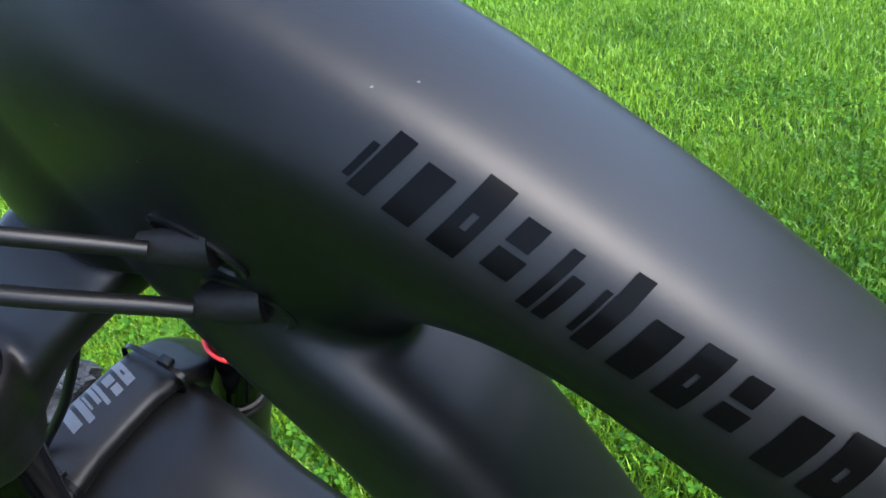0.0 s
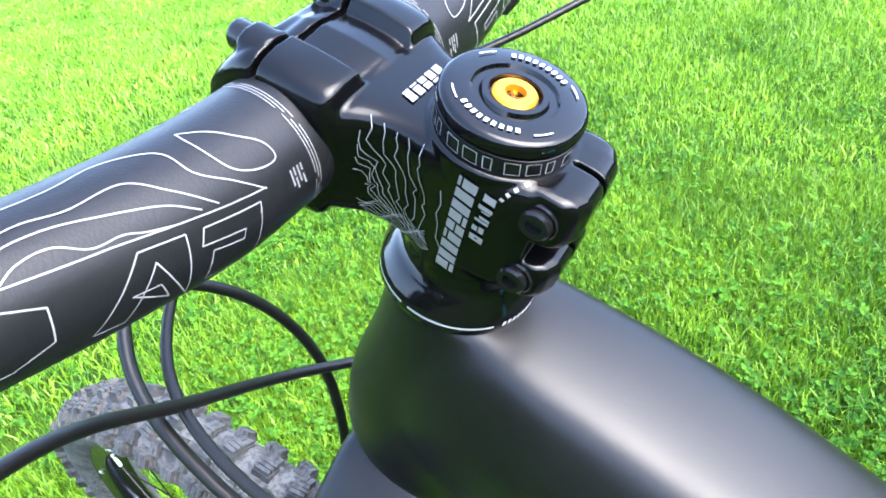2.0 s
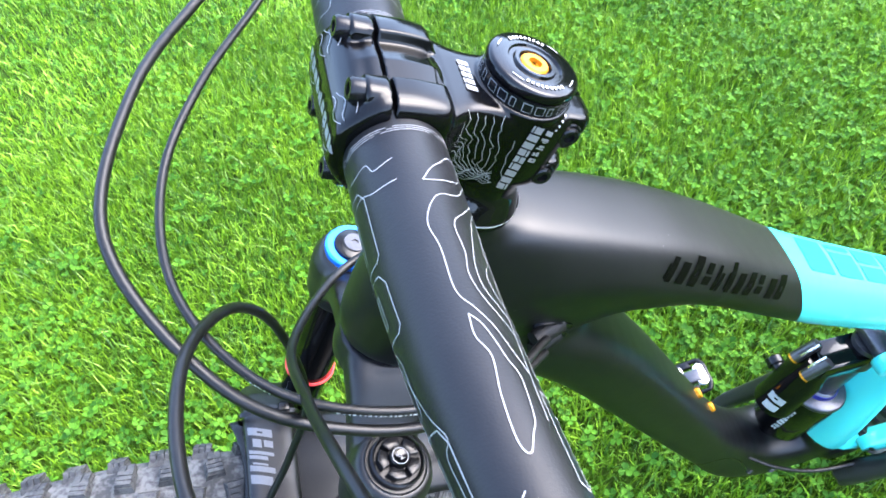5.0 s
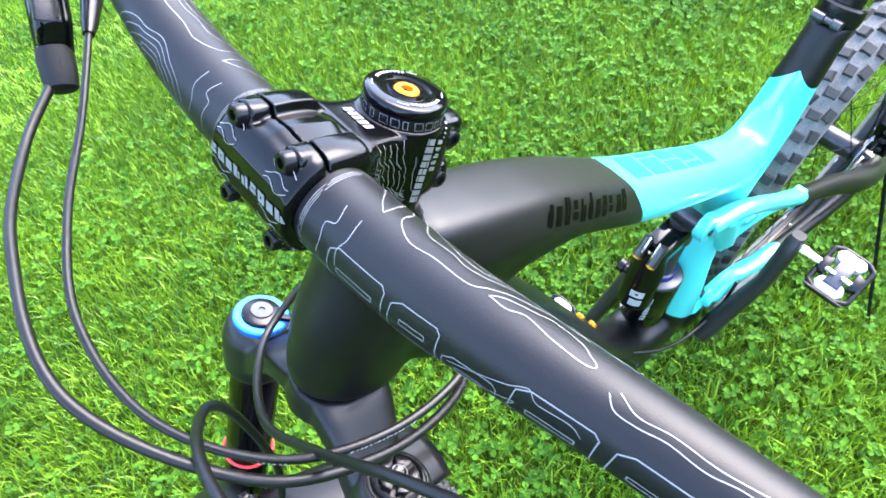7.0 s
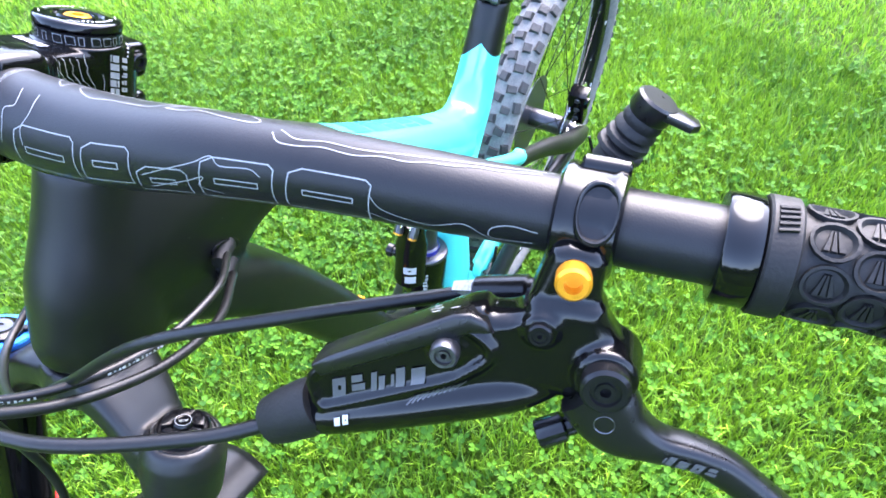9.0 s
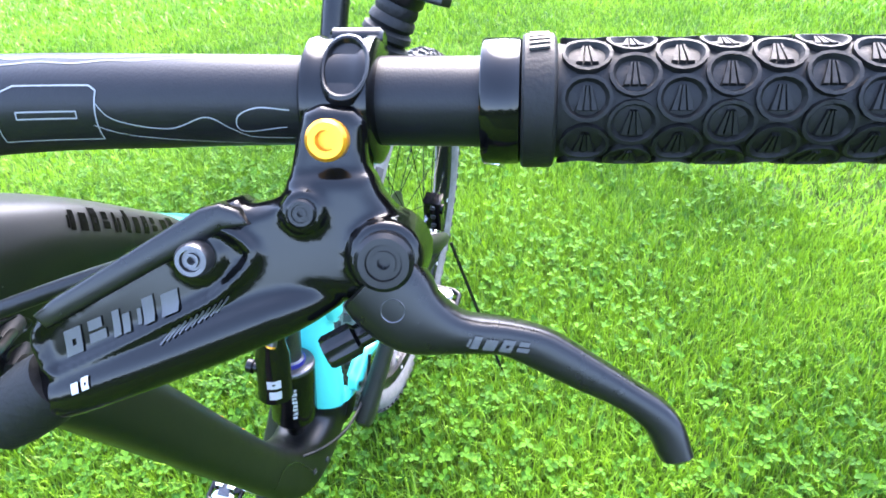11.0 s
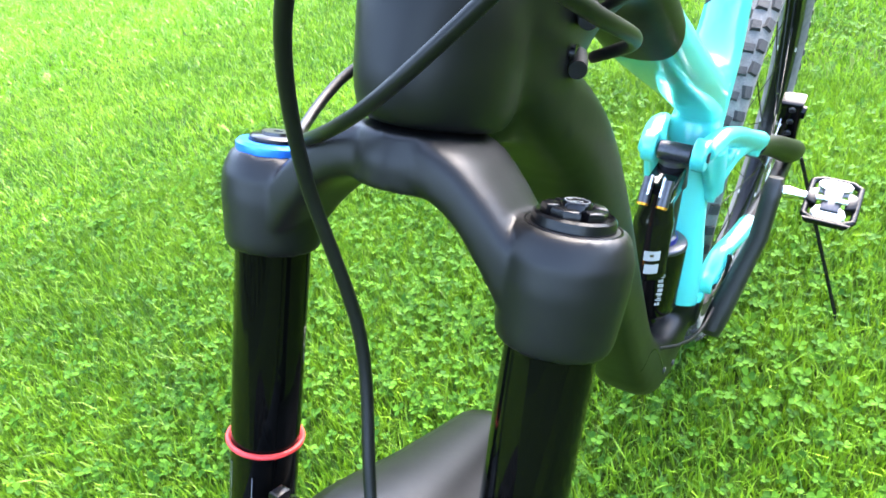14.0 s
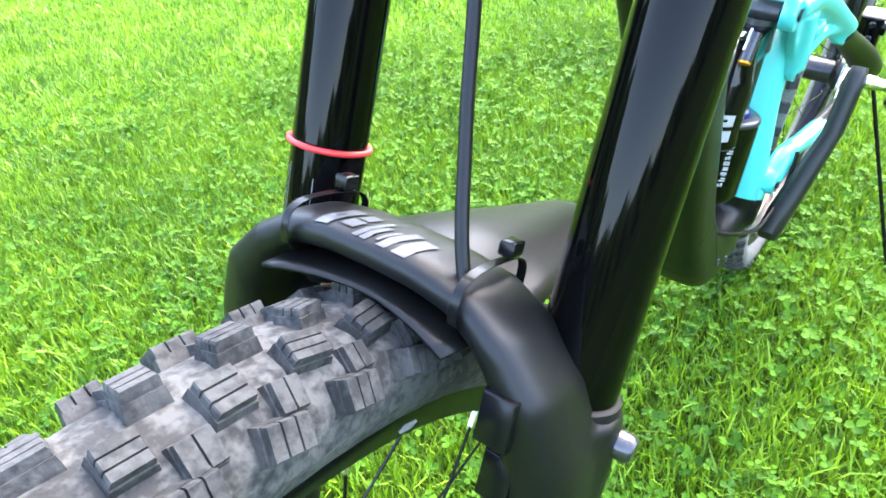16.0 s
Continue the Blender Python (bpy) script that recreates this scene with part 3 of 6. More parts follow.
# ---------------------------------------------------------------- cranks and pedals
BB = vec(-0.422, 0, 0.327)
CD = vec(-0.062, 0, 0.156).normalized()
for g in (1, -1):
    d = CD * g
    y0, y1 = 0.064 * g, 0.086 * g
    side = d.cross(Y)
    bm = bmesh.new()
    rings = []
    for t, w, th in ((-0.018, 0.010, 0.008), (-0.008, 0.018, 0.010), (0.02, 0.017, 0.0105), (0.06, 0.0135, 0.0095), (0.12, 0.0125, 0.008), (0.165, 0.0135, 0.008), (0.184, 0.0145, 0.008), (0.194, 0.010, 0.006)):
        yy = y0 + (y1 - y0) * min(1, max(0, t / 0.12))
        rings.append(oval(BB + d * t + Y * yy, side, Y, w * 1.2, th * 1.35, 3.0, 28))
    skin(bm, rings)
    crank = part("crank_arm", bm, crank_mat, bike, "dark grey carbon crank arm")
    pc = BB + d * 0.180
    bm = bmesh.new()
    lathe(bm, pc + Y * (y1), Y * g, [(0, 0.0062), (0.010, 0.0062), (0.011, 0.0075), (0.018, 0.0075), (0.024, 0.006), (0.036, 0.0055)], 20)
    spindle = part("pedal_spindle", bm, steel, bike)
    cc = pc + Y * (y1 + 0.062 * g)
    pu, pv = vec(0.95, 0, -0.30).normalized(), Y
    pn = pu.cross(pv)
    bm = bmesh.new()
    outer = [(-0.031, -0.014), (-0.026, -0.024), (0.026, -0.024), (0.031, -0.014), (0.031, 0.016), (0.025, 0.026), (-0.025, 0.026), (-0.031, 0.016)]
    for a, b in zip(outer, outer[1:] + outer[:1]):
        pa, pb = cc + pu * a[0] + pv * a[1], cc + pu * b[0] + pv * b[1]
        tube(bm, [pa, (pa + pb) / 2, pb], 0.0036, 10, 2)
    ped = part("pedal_cage", bm, gloss_soft, bike, "silver and black clip-in pedal")
    bm = bmesh.new()
    plate(bm, [(-0.020, -0.004), (0.020, -0.004), (0.024, 0.004), (-0.024, 0.004)], cc + pu * 0.0335, pv, pn, 0.003, 0.0008)
    part("cage_plate", bm, gloss_soft, ped)
    for h in (1, -1):
        for k in (1, -1):
            bm = bmesh.new()
            jaw = [(0.034, -0.016), (0.026, -0.021), (0.017, -0.017), (0.013, -0.009), (0.015, 0.0), (0.013, 0.009), (0.017, 0.017), (0.026, 0.021), (0.034, 0.016), (0.037, 0.0)]
            plate(bm, [(x * k * 0.86, y * 0.86) for x, y in jaw], cc + pn * (0.0065 * h), (pu - pn * (0.18 * h * k)).normalized(), pv, 0.0035, 0.0009)
            part("cleat_jaw", bm, worn_steel, ped, "worn steel cleat jaw")
    for k in (1, -1):
        bm = bmesh.new()
        plate(bm, [(-0.013, -0.006), (0.013, -0.006), (0.009, 0.005), (-0.009, 0.005)], cc + pv * (0.0205 * k), pu, pv * k, 0.013, 0.002)
        part("pedal_shoulder", bm, gloss_soft, ped)
    bm = bmesh.new()
    box(bm, cc, pu, pv, 0.040, 0.020, 0.015, 0.003)
    part("pedal_body", bm, dark_steel, ped)
    bm = bmesh.new()
    for k in (-0.010, 0.010):
        lathe(bm, cc + pu * 0.006 + pv * (k - 0.006) + pn * 0.009, pv, [(0, 0.003), (0.012, 0.003)], 12)
    part("pedal_spring", bm, steel, ped)

# ---------------------------------------------------------------- fork
SIDE = {1: 0.0708, -1: -0.0708}
FD = vec(0.42, 0.022, -1).normalized()
FF = Y.cross(FD).normalized() * -1
FY = FF.cross(FD)


def fork(s, e=0.0, y=0.0):
    """A place on the fork: s down along the legs, e ahead of them, y to the left."""
    return vec(0.0813, -0.0027, 0.817) + FD * (s - 0.2) + FF * e + FY * y


bm = bmesh.new()
for g in (1, -1):
    lathe(bm, fork(0.2095, 0.001, SIDE[g]), FD, [(0, 0.0192), (0.0030, 0.0212), (0.0100, 0.0236), (0.020, 0.0238), (0.040, 0.0222), (0.0445, 0.0212)], 48)
ARM = [  # sideways, down, ahead, half depth, half thickness
    (0.0, 0.1968, -0.0040, 0.0265, 0.0122), (0.020, 0.1990, -0.0030, 0.0258, 0.0118), (0.036, 0.2084, -0.0010, 0.0228, 0.0100), (0.049, 0.2212, 0.0010, 0.0200, 0.0102), (0.062, 0.2360, 0.0010, 0.0185, 0.0120),
]
arm_line = glide([(-y, *q) for y, *q in ARM[:0:-1]] + ARM, 5)
rings = []
for i, (y, sdown, e, a, b) in enumerate(arm_line):
    p0, p1 = arm_line[max(i - 1, 0)], arm_line[min(i + 1, len(arm_line) - 1)]
    up = (FD * -(p1[0] - p0[0]) + FY * (p1[1] - p0[1])).normalized()
    rings.append(oval(fork(sdown, e, y), FF, up, a, b, 4.0, 40))
skin(bm, rings)
lathe(bm, steer(0.1862, -0.002), DN, [(0, 0.0245), (0.012, 0.0255), (0.022, 0.0240)], 36)
crown = part("fork_crown", bm, fork_matt, bike, "matt black forged fork crown")
organic(crown, 0.0016, 5)
for g in (1, -1):
    bm = bmesh.new()
    lathe(bm, fork(0.248, 0.001, SIDE[g]), FD, [(0, 0.0175), (0.25, 0.0175)], 48)
    part("stanchion", bm, stanchion_mat, bike, "gloss black stanchion")
bm = bmesh.new()
skin(bm, [oval(fork(0.3585 + 0.0014 * math.sin(a), 0.001, SIDE[-1]), FF, Y, 0.0187 + 0.0014 * math.cos(a), 0.0187 + 0.0014 * math.cos(a), 2, 48) for a in (2 * math.pi * k / 8 for k in range(8))], close=True)
part("travel_ring", bm, red, bike, "red rubber ring on the stanchion")
# fine scale printed on the stanchion
bm = bmesh.new()
for y0, s0, s1 in ((-0.0080, 0.368, 0.415), (-0.0064, 0.368, 0.415), (0.0075, 0.372, 0.398)):
    q = [(fork(k, 0.001 + math.sqrt(0.01765 ** 2 - y0 * y0), SIDE[-1] + y0), (FF * math.sqrt(0.01765 ** 2 - y0 * y0) + FY * y0).normalized()) for k in np.linspace(s0, s1, 4)]
    ribbon(bm, [a for a, _ in q], [b for _, b in q], 0.0004)
for k in range(7):
    q = []
    for y0 in (-0.0120, -0.0104):
        ahead = math.sqrt(0.01765 ** 2 - y0 * y0)
        q.append((fork(0.372 + 0.006 * k, 0.001 + ahead, SIDE[-1] + y0), (FF * ahead + FY * y0).normalized()))
    ribbon(bm, [a for a, _ in q], [b for _, b in q], 0.0016)
tagged(part("stanchion_scale", bm, soft_print, bike, smooth=0), kind="stuff")
# air cap on the left
bm = bmesh.new()
c0 = fork(0.212, 0.001, SIDE[1])
lathe(bm, c0, -FD, [(-0.003, 0.0185), (0.0015, 0.0185), (0.0028, 0.0172), (0.0022, 0.0160), (0.0022, 0.0152), (0.0060, 0.0148), (0.0068, 0.0138), (0.0055, 0.0128), (0.0055, 0.0)], 40)
air = part("air_cap", bm, gloss_soft, bike, "black castellated air cap")
for k in range(5):
    bm = bmesh.new()
    a0 = 2 * math.pi * k / 5
    prof = []
    for r, da in ((0.0112, -0.50), (0.0121, 0.0), (0.0112, 0.50), (0.0062, 0.50), (0.0060, 0.0), (0.0062, -0.50)):
        prof.append((r * math.cos(a0 + da), r * math.sin(a0 + da)))
    plate(bm, prof, c0 - FD * 0.0066, FF, FY, 0.0056, 0.0010)
    part("cap_lug", bm, gloss_soft, air)
bm = bmesh.new()
lathe(bm, c0 - FD * 0.0035, -FD, [(0, 0.0056), (0.0066, 0.0056), (0.0074, 0.0050), (0.0071, 0.0044), (0.0071, 0)], 28)
part("cap_badge", bm, gloss, air)
bm = bmesh.new()
skin(bm, [[c0 - FD * (0.0110 + h) + (FF * math.cos(t) + FY * math.sin(t)) * r for t in (2 * math.pi * k / 32 for k in range(32))] for r, h in ((0.0045, 0.0), (0.0045, 0.0002), (0.0041, 0.0002), (0.0041, 0.0))], caps=False, close=True)
part("badge_ring", bm, soft_print, air)
word = bpy.data.curves.new("badge_word", "FONT")
word.body, word.size, word.align_x, word.align_y, word.extrude = "AIR", 0.0034, "CENTER", "CENTER", 0.00008
flat_word = new("badge_word", word)
word_mesh = bpy.data.meshes.new_from_object(flat_word.evaluated_get(bpy.context.evaluated_depsgraph_get()))
bpy.data.objects.remove(flat_word)
word_mesh.materials.append(soft_print)
badge_word = new("badge_word", word_mesh)
badge_word.parent = air
wx = (FY * -0.75 + FF * 0.66).normalized()
wz = -FD
badge_word.matrix_local = Matrix.Translation(c0 - FD * 0.0108) @ Matrix((wx, wz.cross(wx), wz)).transposed().to_4x4()
# compression dial on the right
c1 = fork(0.2125, 0.001, SIDE[-1])
bm = bmesh.new()
lathe(bm, c1, -FD, [(0, 0.0175), (0.0012, 0.0182), (0.006, 0.0182), (0.0072, 0.017), (0.0072, 0.013), (0.0055, 0.012)], 40)
dial = part("compression_dial", bm, blue, bike, "blue anodised dial")
bm = bmesh.new()
lathe(bm, c1 - FD * 0.004, -FD, [(0, 0.0125), (0.005, 0.0125), (0.006, 0.011), (0.006, 0.0)], 32)
plate(bm, [(0.010, -0.004), (0.0215, -0.0025), (0.0225, 0.0025), (0.010, 0.004)], c1 - FD * 0.0085, vec(-0.6, 0.5, 0.2) - FD * FD.dot(vec(-0.6, 0.5, 0.2)), Y, 0.004, 0.001)
part("dial_lever", bm, gloss_soft, dial)
bm = bmesh.new()
lathe(bm, c1 - FD * 0.0098, -FD, [(0, 0.0072), (0.0015, 0.0070), (0.0015, 0.0022), (0.0006, 0.002), (0.0006, 0)], 28)
part("dial_knob", bm, dark_steel, dial)

# lower legs and bridge
AX_F = vec(0.346, 0.002, 0.344)
bm = bmesh.new()
for g in (1, -1):
    lathe(bm, fork(0.420, 0.002, SIDE[g]), FD, [(0, 0.0195), (0.002, 0.0225), (0.03, 0.0235), (0.10, 0.0230), (0.20, 0.022), (0.28, 0.020), (0.32, 0.017), (0.335, 0.012)], 36)
    AR = [(0.0, 0.377, 0.035, 0.019, 0.0070), (0.020, 0.3775, 0.035, 0.019, 0.0070), (0.040, 0.381, 0.034, 0.020, 0.0075), (0.055, 0.391, 0.032, 0.022, 0.0085), (0.069, 0.408, 0.027, 0.025, 0.011), (0.077, 0.438, 0.018, 0.026, 0.015), (0.079, 0.48, 0.010, 0.025, 0.018), (0.077, 0.54, 0.002, 0.023, 0.020)]
    skin(bm, [oval(fork(s, e, y * g), FF, (FD * -1 + Y * (min(y, 0.07) ** 2 * 420 * g)).normalized(), a, b, 3.2) for y, s, e, a, b in AR])
    tube(bm, [fork(0.66, 0.0, 0.0715 * g), fork(0.70, 0.02, 0.066 * g), AX_F + Y * 0.060 * g], [0.019, 0.017, 0.016], 20, 4)
lower = part("lower_fork_casting", bm, fork_matt, bike, "matt black lower fork legs with bridge")
organic(lower, 0.0024, 5)
low_tree = tree_of(lower)
block_print("fork_mark", low_tree, fork(0.35, 0.0515, -0.0275), Y, -FF, 0.046, 0.0170, 5, FD, fork_print, lower, slant=0.3, gap=0.18)
for g in (1, -1):
    bm = bmesh.new()
    lathe(bm, fork(0.416, 0.001, SIDE[g]), FD, [(0, 0.0178), (0.001, 0.0195), (0.005, 0.0200)], 40)
    part("dust_wiper", bm, rubber, lower)
bm = bmesh.new()
ht = [onto(low_tree, fork(0.412, 0.10, 0.0645), -FF, 0.001), onto(low_tree, fork(0.440, 0.10, 0.0665), -FF, 0.001)]
for p, q in ht:
    if p is not None:
        box(bm, p, Y, FD, 0.013, 0.020, 0.007, 0.0018)
bolt(bm, fork(0.417, 0.034, 0.0530), FF, 0.0030, 0.003)
part("hose_clip", bm, gloss_soft, lower)
bm = bmesh.new()
lathe(bm, fork(0.432, -0.002, 0.092), Y, [(0, 0.006), (0.006, 0.006), (0.008, 0.0045), (0.008, 0)], 20)
part("bleed_cap", bm, dark_steel, lower)

# mudguard strapped under the bridge
bm = bmesh.new()
rows = []
for e in np.linspace(0.062, -0.143, 24):
    f = (0.062 - e) / 0.205
    half = 0.043 - 0.012 * f + 0.008 * math.sin(math.pi * min(1, f * 1.6))
    rows.append([bm.verts.new(fork(0.391 - 0.013 * min(1, f * 2.6) + 0.012 * max(0, f - 0.5) + (2.0 + 9 * f) * (t * half) ** 2, e - (0.008 * (1 - t * t) if f == 0 else 0), t * half + 0.001)) for t in np.linspace(-1, 1, 13)])
for a, b in zip(rows, rows[1:]):
    for k in range(12):
        bm.faces.new((a[k], a[k + 1], b[k + 1], b[k]))
guard = part("mudguard", bm, guard_mat, bike, "thin black plastic mudguard", smooth=60)
sol = guard.modifiers.new("thickness", "SOLIDIFY")
sol.thickness = 0.0016
for y in (-0.037, 0.042):
    bm = bmesh.new()
    skin(bm, [oval(fork(0.379, 0.034, y + d), FF, FD, 0.0235 - i, 0.0115 - i, 3, 28) for d, i in ((-0.0018, 0.0004), (-0.0018, 0.0), (0.0018, 0.0), (0.0018, 0.0004))], caps=False)
    box(bm, fork(0.364, 0.025, y), Y, FF, 0.006, 0.008, 0.006, 0.001)
    part("cable_tie", bm, gloss_soft, guard)
# ---------------------------------------------------------------- wheels


def knob_mesh(name, material, a, b, h, sipes=2):
    """A tread block, narrower at the top, cut by fine slots."""
    bm = bmesh.new()
    skin(bm, [[vec(x * a * k, y * b * k, z) for x, y in ((-0.5, -0.5), (0.5, -0.5), (0.5, 0.5), (-0.5, 0.5))] for z, k in ((-0.003, 1.15), (h * 0.55, 1.0))])
    n_ = sipes + 1
    for i in range(n_):
        x0, x1 = (i / n_ - 0.5) * a * 0.96 + 0.00035, ((i + 1) / n_ - 0.5) * a * 0.96 - 0.00035
        skin(bm, [[vec(x, y * b, z) for x, y in ((x0, -0.48 * k), (x1, -0.48 * k), (x1, 0.48 * k), (x0, 0.48 * k))] for z, k in ((h * 0.5, 1.0), (h * 0.9, 0.97), (h, 0.90))])
    bmesh.ops.recalc_face_normals(bm, faces=bm.faces)
    me = bpy.data.meshes.new(name)
    bm.to_mesh(me)
    bm.free()
    me.materials.append(material)
    return me


def wheel(name, c, radius, knobs, turn=0.0, disc=0.0, tread=knob_mat, casing=tyre_mat):
    bm = bmesh.new()
    prof = [(radius - 0.054, 0.013), (radius - 0.046, 0.021), (radius - 0.031, 0.0275), (radius - 0.018, 0.0262), (radius - 0.010, 0.018), (radius - 0.0065, 0.009), (radius - 0.006, 0.0)]
    prof = prof + [(r, -y) for r, y in reversed(prof[:-1])]
    nseg = 96
    angles = [2 * math.pi * k / nseg for k in range(nseg)]
    skin(bm, [[c + vec(math.cos(a) * r, y, math.sin(a) * r) for r, y in prof] for a in angles], caps=False, close=True)
    ty = part(name + "_tyre", bm, casing, bike, "knobbly black tyre grey with dust", smooth=60)
    rng = random.Random(5)
    kinds = {k: knob_mesh("knob", tread, *v[2:]) for k, v in knobs.items()}
    count = 70
    for i in range(count):
        for key, (yy, shift, *_) in knobs.items():
            for g in (1, -1):
                a = 2 * math.pi * (i + shift + (0.5 if g < 0 else 0) * (key == "mid")) / count + turn
                tilt = g * yy / 0.0275 * 62
                rr = radius - 0.0062 - 0.0105 * (yy / 0.0225) ** 2
                m = Matrix.Translation(c) @ Matrix.Rotation(-a, 4, "Y") @ Matrix.Translation((rr, g * yy, 0)) @ Matrix.Rotation(radians(tilt), 4, "Z") @ Matrix.Rotation(radians(90), 4, "Y") @ Matrix.Rotation(radians(rng.uniform(-11, 11) + (90 if key == "mid" else 0)), 4, "Z") @ Matrix.Diagonal((rng.uniform(0.86, 1.10), rng.uniform(0.86, 1.10), rng.uniform(0.82, 1.05), 1))
                ob = new("knob", kinds[key])
                ob.parent = ty
                ob.matrix_local = m
    bm = bmesh.new()
    r0 = radius - 0.047
    prof = [(r0, 0.0165), (r0 - 0.006, 0.0178), (r0 - 0.020, 0.013), (r0 - 0.024, 0.0), (r0 - 0.020, -0.013), (r0 - 0.006, -0.0178), (r0, -0.0165), (r0 - 0.006, 0.0)]
    skin(bm, [[c + vec(math.cos(a) * r, y, math.sin(a) * r) for r, y in prof] for a in angles], caps=False, close=True)
    rim = part(name + "_rim", bm, gloss_soft, bike)
    for k in range(12):
        for g in (1, -1):
            bm = bmesh.new()
            a = 2 * math.pi * k / 12 + turn
            o = c + vec(math.cos(a), 0, math.sin(a)) * (r0 - 0.0125) + Y * 0.0162 * g
            plate(bm, [(-0.004, -0.0025), (0.004, -0.0025), (0.004, 0.0025), (-0.004, 0.0025)], o, vec(-math.sin(a), 0, math.cos(a)), (vec(math.cos(a), 0, math.sin(a)) + Y * 0.4 * g).normalized(), 0.0012, 0.0003)
            part("rim_print", bm, white_print, rim, smooth=0)
    bm = bmesh.new()
    lathe(bm, c - Y * 0.060, Y, [(0, 0.010), (0.012, 0.012), (0.014, 0.029), (0.020, 0.029), (0.028, 0.018), (0.090, 0.018), (0.098, 0.027), (0.104, 0.027), (0.106, 0.012), (0.12, 0.010)])
    hub = part(name + "_hub", bm, dark_steel, bike)
    for k in range(28):
        bm = bmesh.new()
        a = 2 * math.pi * k / 28 + turn
        side = 1 if k % 2 else -1
        off = 0.75 * (1 if k % 4 < 2 else -1)
        p0 = c + vec(math.cos(a + off) * 0.027, side * 0.038, math.sin(a + off) * 0.027)
        p1 = c + vec(math.cos(a) * (r0 - 0.022), side * 0.003, math.sin(a) * (r0 - 0.022))
        tube(bm, [p0, p1], 0.0009, 6, 1)
        part("spoke", bm, gloss_soft, bike)
        if k % 2:
            bm = bmesh.new()
            tube(bm, [p1 - (p1 - p0).normalized() * 0.012, p1], 0.0021, 8, 1)
            part("nipple", bm, steel, rim)
    bm = bmesh.new()
    skin(bm, [[c + vec(math.cos(a) * r, 0.049 + h, math.sin(a) * r) for r, h in ((disc - 0.014, -0.0009), (disc + 0.002 * math.sin(a * 12), -0.0009), (disc + 0.002 * math.sin(a * 12), 0.0009), (disc - 0.014, 0.0009))] for a in angles], caps=False, close=True)
    for k in range(6):
        a = 2 * math.pi * k / 6
        tube(bm, [c + vec(math.cos(a + 0.6) * 0.022, 0.049, math.sin(a + 0.6) * 0.022), c + vec(math.cos(a) * (disc - 0.008), 0.049, math.sin(a) * (disc - 0.008))], 0.0028, 6, 1)
    part(name + "_brake_disc", bm, steel, bike)
    return ty


wheel("front", AX_F, 0.345, {"mid": (0.0080, 0.0, 0.0130, 0.0142, 0.0084, 2), "shoulder": (0.0160, 0.5, 0.0112, 0.0112, 0.0068, 1), "edge": (0.0228, 0.25, 0.0150, 0.0120, 0.0102)}, disc=0.098, tread=muddy_mat, casing=dusty_mat)
AX_R = vec(-0.844, 0, 0.352)
wheel("rear", AX_R, 0.353, {"mid": (0.0080, 0.0, 0.0135, 0.0128, 0.0056, 0), "edge": (0.0205, 0.25, 0.0145, 0.0122, 0.0064, 0)}, 0.3, disc=0.088, casing=casing_mat)
for name, yy, steps in (("cassette", -0.030, ((0, 0.080), (0.003, 0.078), (0.004, 0.068), (0.010, 0.060), (0.016, 0.050), (0.022, 0.040), (0.030, 0.028), (0.034, 0.022))),):
    bm = bmesh.new()
    lathe(bm, AX_R + Y * yy, -Y, list(steps), 48)
    part(name, bm, dark_steel, bike)
bm = bmesh.new()
box(bm, vec(-0.818, 0.060, 0.430), vec(0.30, 0, 0.95), Y, 0.076, 0.032, 0.030, 0.006)
lathe(bm, vec(-0.806, 0.074, 0.446), Y, [(0, 0.010), (0.006, 0.010), (0.007, 0.007)], 24)
caliper = part("brake_caliper", bm, gloss, bike, "gloss black brake caliper with steel bolts")
for k in (-0.024, 0.0, 0.024):
    bm = bmesh.new()
    bolt(bm, vec(-0.803 + k * 0.3, 0.062, 0.430 + k * 0.95), vec(0.95, 0.2, -0.25).normalized(), 0.0048, 0.004)
    part("caliper_bolt", bm, dark_steel, caliper)

# ---------------------------------------------------------------- handlebar
BAR = [  # y, x, z, radius
    (0.0, 0.057, 0.9937, 0.0175), (0.030, 0.057, 0.9937, 0.0175), (0.055, 0.0565, 0.995, 0.0175), (0.085, 0.0560, 1.0004, 0.0165), (0.120, 0.0537, 1.0090, 0.0148), (0.160, 0.0487, 1.0154, 0.0132),
    (0.200, 0.0434, 1.0194, 0.0121), (0.235, 0.0385, 1.0225, 0.0113), (0.300, 0.0300, 1.0278, 0.0111), (0.400, 0.0165, 1.0368, 0.0111),
]
BARS = np.array(glide(BAR, 6))


def bar_at(y):
    """Centre and radius of the bar at a sideways place."""
    a = abs(y)
    return vec(np.interp(a, BARS[:, 0], BARS[:, 1]), y, np.interp(a, BARS[:, 0], BARS[:, 2])), float(np.interp(a, BARS[:, 0], BARS[:, 3]))


def bar_skin(y, deg, lift=0.0002):
    """A place on the bar's surface; 0 degrees is ahead, 90 up."""
    c, r = bar_at(y)
    nn = FW * math.cos(radians(deg)) - DN * math.sin(radians(deg))
    return c + nn * (r + lift), nn


bm = bmesh.new()
rings = []
for y in np.linspace(-0.40, 0.40, 129):
    c, r = bar_at(float(y))
    rings.append(oval(c, FW, -DN, r, r, 2, 48))
skin(bm, rings)
bar = part("handlebar", bm, bar_mat, bike, "matt black riser handlebar with silver contour lines")


